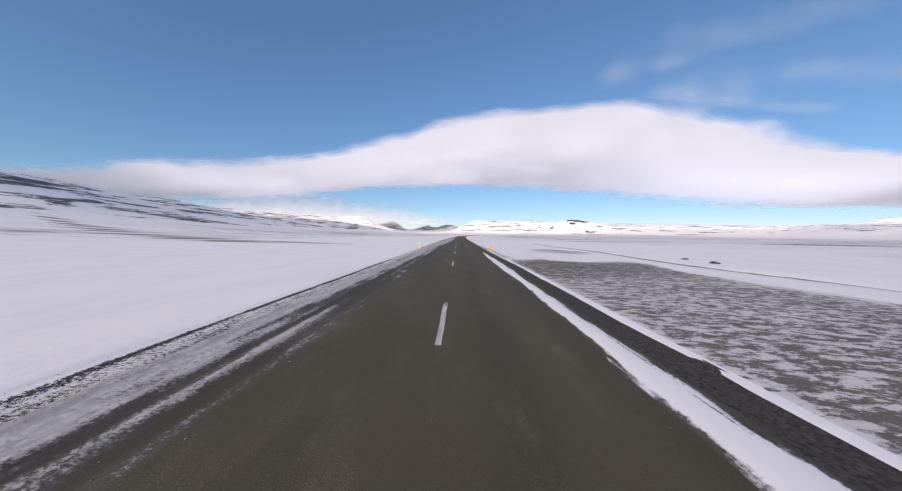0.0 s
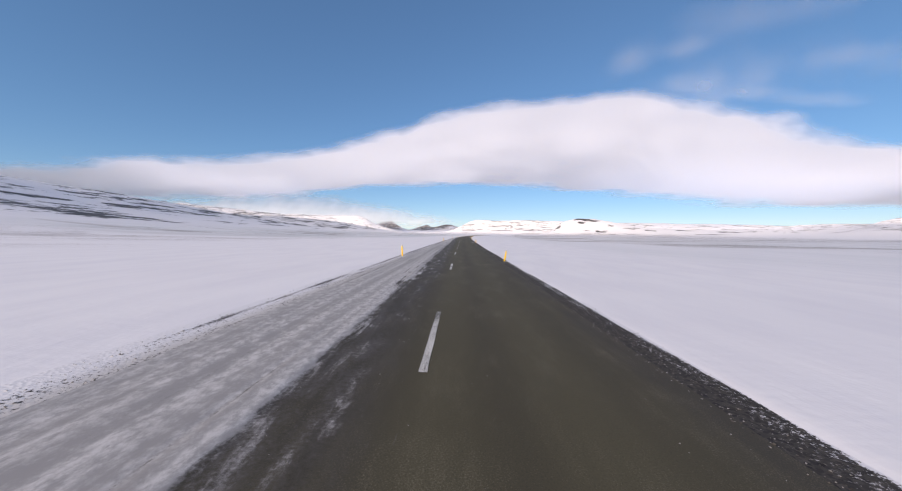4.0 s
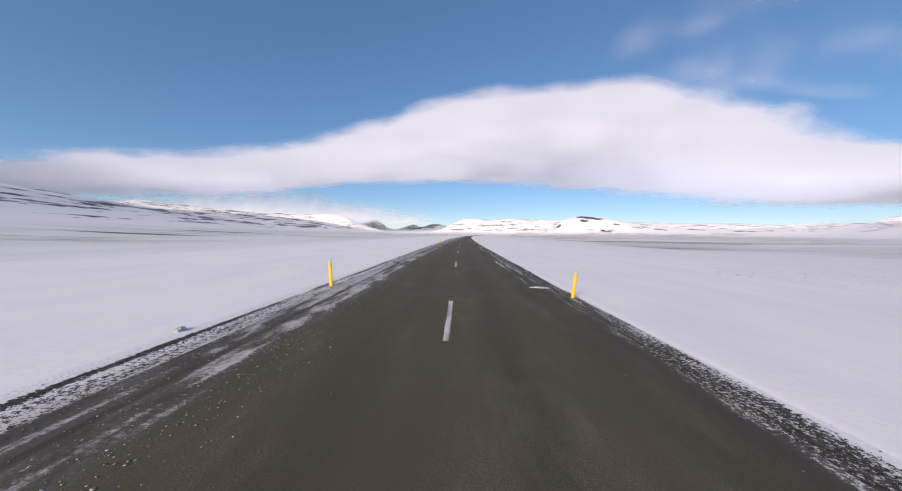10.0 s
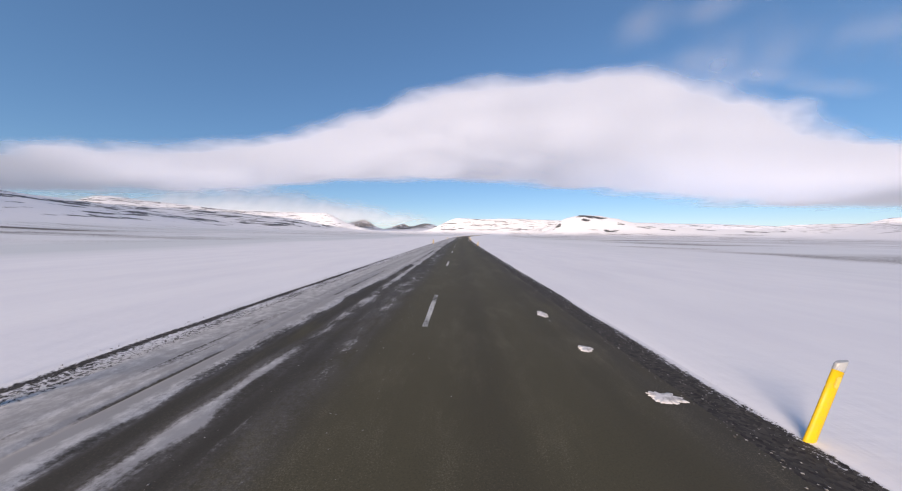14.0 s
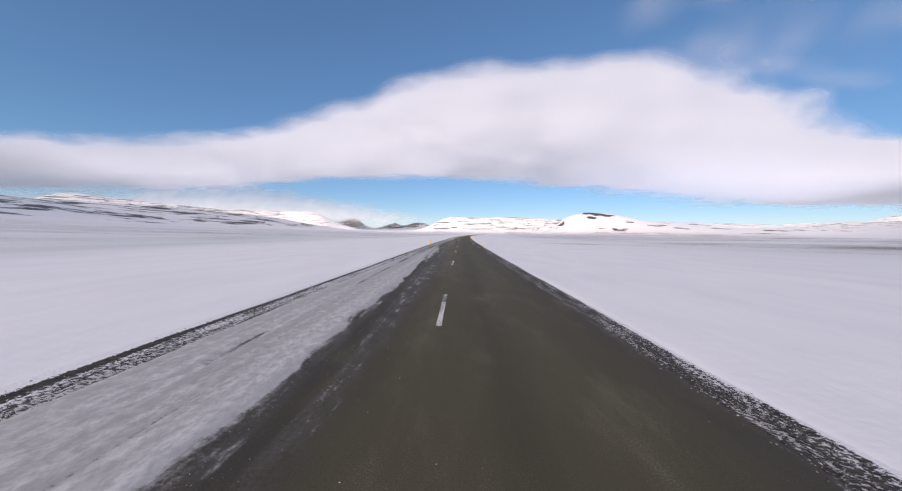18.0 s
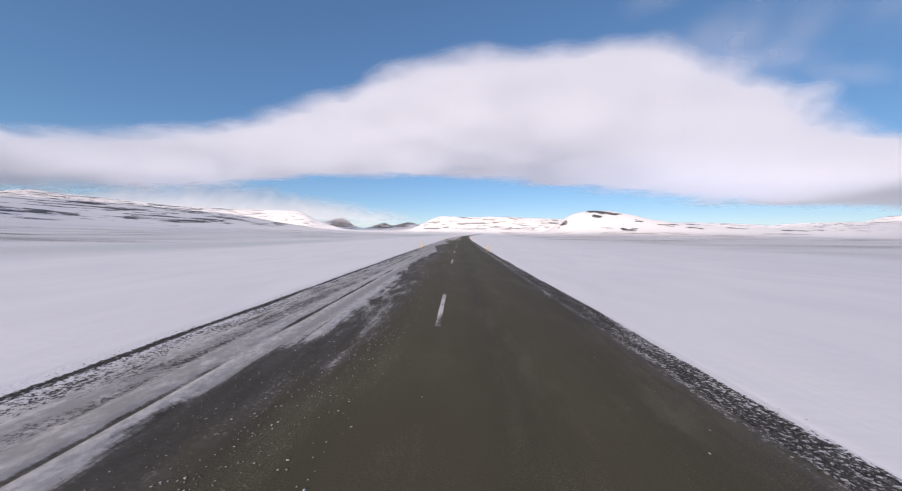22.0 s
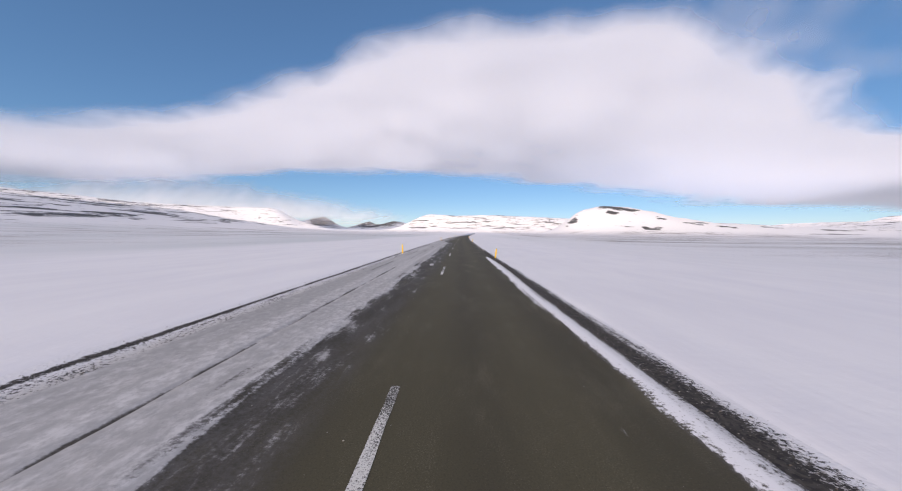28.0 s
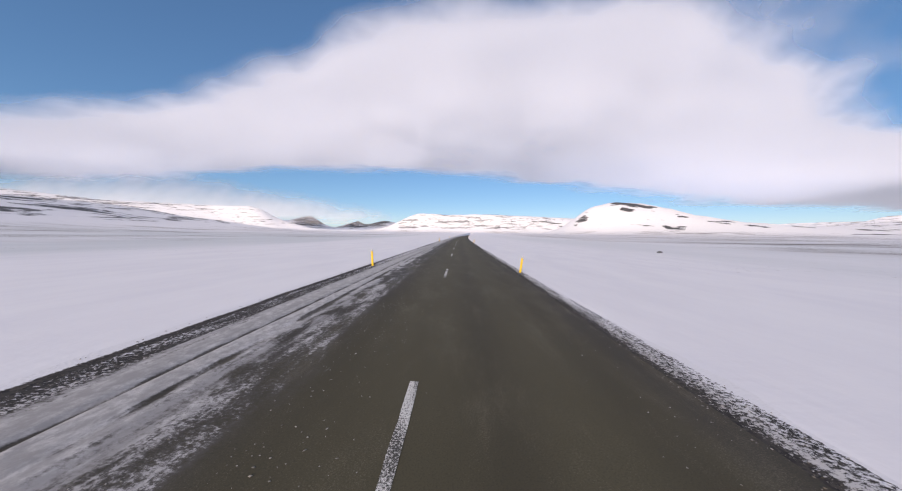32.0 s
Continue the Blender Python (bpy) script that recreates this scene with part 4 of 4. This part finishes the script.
# rows of crumbs pushed aside: from, to, metres right of the snow's edge, spread, amount
ROWS = [(262, 345, 0.85, 0.38, 0.18), (343, 378, 0.92, 0.13, 0.40), (186, 215, 1.5, 0.5, 0.05), (500, 560, 1.2, 0.35, 0.16), (560, 640, 1.0, 0.3, 0.12), (668, 702, 1.0, 0.26, 0.26), (832, 880, 1.1, 0.5, 0.06)]


def row_crumbs(r, n):
    us, ss = [], []
    for a, b, off, spread, share in ROWS:
        m = int(n * share)
        s = r.uniform(a, b, m)
        s = s[wave(s / 3, int(a)) > r.uniform(-0.9, 0.5, m)]
        ss.append(s)
        us.append(np.interp(s, DRIFT_S, DRIFT_U) + off + 0.12 * wave(s / 6, int(a) + 1) + r.normal(0, spread, len(s)))
    u, s = np.concatenate(us), np.concatenate(ss)
    ok = u < 0.9
    return u[ok], s[ok], np.ones(ok.sum()), np.full(ok.sum(), 0.004)


tagged(crumbs("snow_crumbs", 110000, row_crumbs, 0.0060, SNOW_CRUMB, 405), "rows of snow crumbs along the wheel path", "snow", kind="stuff")
tagged(crumbs("snow_crumbs", 20000, near_lane_crumbs, 0.0048, SNOW_CRUMB, 402), "scattered snow crumbs near the road edge", "snow", kind="stuff")
tagged(crumbs("snow_crumbs", 70000, rim_crumbs, 0.0065, SNOW_CRUMB, 403), "broken snow lumps on the gravel shoulders", "snow", kind="stuff")
tagged(crumbs("gravel", 50000, rim_crumbs, 0.008, STONE_CRUMB, 404), "dark loose gravel on the road shoulders", "gravel", kind="stuff")


# ---------------------------------------------------------------- single stones and snow blocks on the plain
def boulder(name, u, s, size, material, label, category, seed):
    r = random.Random(seed)
    bm = bmesh.new()
    bmesh.ops.create_icosphere(bm, subdivisions=3, radius=1)
    for v in bm.verts:
        n = noise.noise(v.co * 1.3 + Vector((seed, 0, 0))) * 0.5 + noise.noise(v.co * 3.5 + Vector((0, seed, 0))) * 0.18
        v.co = v.co * (1 + n)
        v.co = Vector((v.co.x * size[0], v.co.y * size[1], max(v.co.z, -0.5) * size[2]))
    me = bpy.data.meshes.new(name)
    bm.to_mesh(me)
    bm.free()
    me.materials.append(material)
    ob = new(name, me)
    x, y = place(np.array([[float(u)]]), np.array([[float(s)]]))
    z = ground_height(np.array([[float(u)]]), np.array([[float(s)]]), x, y)
    ob.matrix_world = pose(float(x[0, 0]), float(y[0, 0]), float(z[0, 0]) + 0.3 * size[2], 0, 0, r.uniform(0, 180))
    return tagged(ob, label, category)


ROCK = plastic_material("dark_lava_stone", (0.05, 0.045, 0.042, 1), (0.13, 0.12, 0.11, 1), 0.9)
HARD_SNOW = plastic_material("hard_snow", (0.42, 0.41, 0.41, 1), (0.22, 0.21, 0.205, 1), 0.7)
boulder("boulder", 27.0, 905, (0.60, 0.32, 0.13), ROCK, "dark lava boulder half buried in the snow plain", "boulder", 3)
boulder("snow_block", -4.30, 275.0, (0.085, 0.06, 0.045), HARD_SNOW, "dirty block of ploughed snow beside the shoulder", "snow block", 17)
boulder("snow_block", 3.02, 5.3, (0.06, 0.05, 0.035), HARD_SNOW, "small snow lump on the dark road shoulder", "snow block", 23)
boulder("boulder", 20.6, 24.3, (0.42, 0.22, 0.12), ROCK, "dark lava stone at the snowy gully", "boulder", 29)
boulder("boulder", 21.6, 29.0, (0.30, 0.20, 0.09), ROCK, "dark lava stone at the snowy gully", "boulder", 31)


# ---------------------------------------------------------------- flat patches of snow left on the asphalt
def snow_material():
    k = Nodes("trodden_snow")
    p = k.local()
    g = k.noise(p, 9, 5, 0.7)
    c = k.mix(k.ramp(g, 0.42, 0.66), (0.68, 0.67, 0.68, 1), (0.38, 0.37, 0.37, 1))
    k.surface(c, 0.75, k.bump(g, 0.3, 0.01), specular=0.25)
    return k.mat


TRODDEN = snow_material()


def snow_patch(s, u, half_s, half_u, label, seed):
    """A thin crust with a torn outline, a finger high in the middle, lying on the asphalt."""
    r = random.Random(seed)
    turns, reach = 44, []
    for i in range(turns):
        a = 2 * math.pi * i / turns
        p = Vector((math.cos(a) * 1.6, math.sin(a) * 1.6, seed * 3.7))
        reach.append(1 + 0.55 * noise.noise(p) + 0.35 * noise.noise(p * 3.1) + r.uniform(-0.10, 0.10))
    bm = bmesh.new()
    rings = []
    for share, lift in ((1.0, -0.004), (0.93, 0.006), (0.7, 0.013), (0.35, 0.016)):
        ring = []
        for i in range(turns):
            a = 2 * math.pi * i / turns
            du, ds = math.cos(a) * half_u * reach[i] * share, math.sin(a) * half_s * reach[i] * share
            ring.append(bm.verts.new((du, ds, -CROSSFALL * du + lift + r.uniform(0, 0.004) * (share < 0.95))))
        rings.append(ring)
    for r0, r1 in zip(rings[:-1], rings[1:]):
        for i in range(turns):
            bm.faces.new((r0[i], r0[(i + 1) % turns], r1[(i + 1) % turns], r1[i]))
    bm.faces.new(rings[-1])
    me = bpy.data.meshes.new("snow_patch")
    bm.to_mesh(me)
    bm.free()
    me.materials.append(TRODDEN)
    ob = new("snow_patch", me)
    x, y = place(u, s)
    ob.matrix_world = pose(float(x), float(y), road_level(u) + 0.003, 0, 0, -math.degrees(float(heading(s))))
    return tagged(ob, label, "snow patch", "snow patches on the road")


LUMP, LINE = "torn flat patch of old snow on the asphalt", "thin line of snow across the asphalt beside a post"
# metres along, metres right, half length, half width
for n, (s, u, half_s, half_u) in enumerate([
        (260.2, 2.84, 0.75, 0.13), (261.6, 2.78, 0.20, 0.09), (263.4, 2.82, 0.12, 0.06), (234.8, 3.12, 0.16, 0.32), (236.6, 2.86, 0.10, 0.08), (317.3, 3.18, 0.22, 0.30), (315.6, 3.16, 0.28, 0.22),
        (354.2, 3.02, 0.55, 0.17), (355.5, 2.86, 0.85, 0.17), (357.2, 2.80, 0.70, 0.12), (359.4, 2.74, 0.50, 0.13), (361.4, 2.66, 0.75, 0.12), (364.2, 2.68, 0.9, 0.11), (367.5, 2.72, 1.1, 0.10),
        (382.9, 3.00, 0.14, 0.20), (384.4, 2.70, 0.12, 0.12), (386.6, 2.60, 0.22, 0.12), (773.0, -0.75, 0.50, 0.09), (281.2, 3.05, 0.16, 0.32), (573.6, 3.42, 0.20, 0.16), (572.3, 3.50, 0.22, 0.15), (573.1, 3.10, 0.10, 0.14)]):
    snow_patch(s, u, half_s, half_u, LUMP, n + 3)
for n, (s, u) in enumerate([(180.3, 2.95), (331.1, 2.88), (531.6, 3.02), (580.2, 2.98)]):
    snow_patch(s, u, 0.045, 0.27, LINE, n + 41)
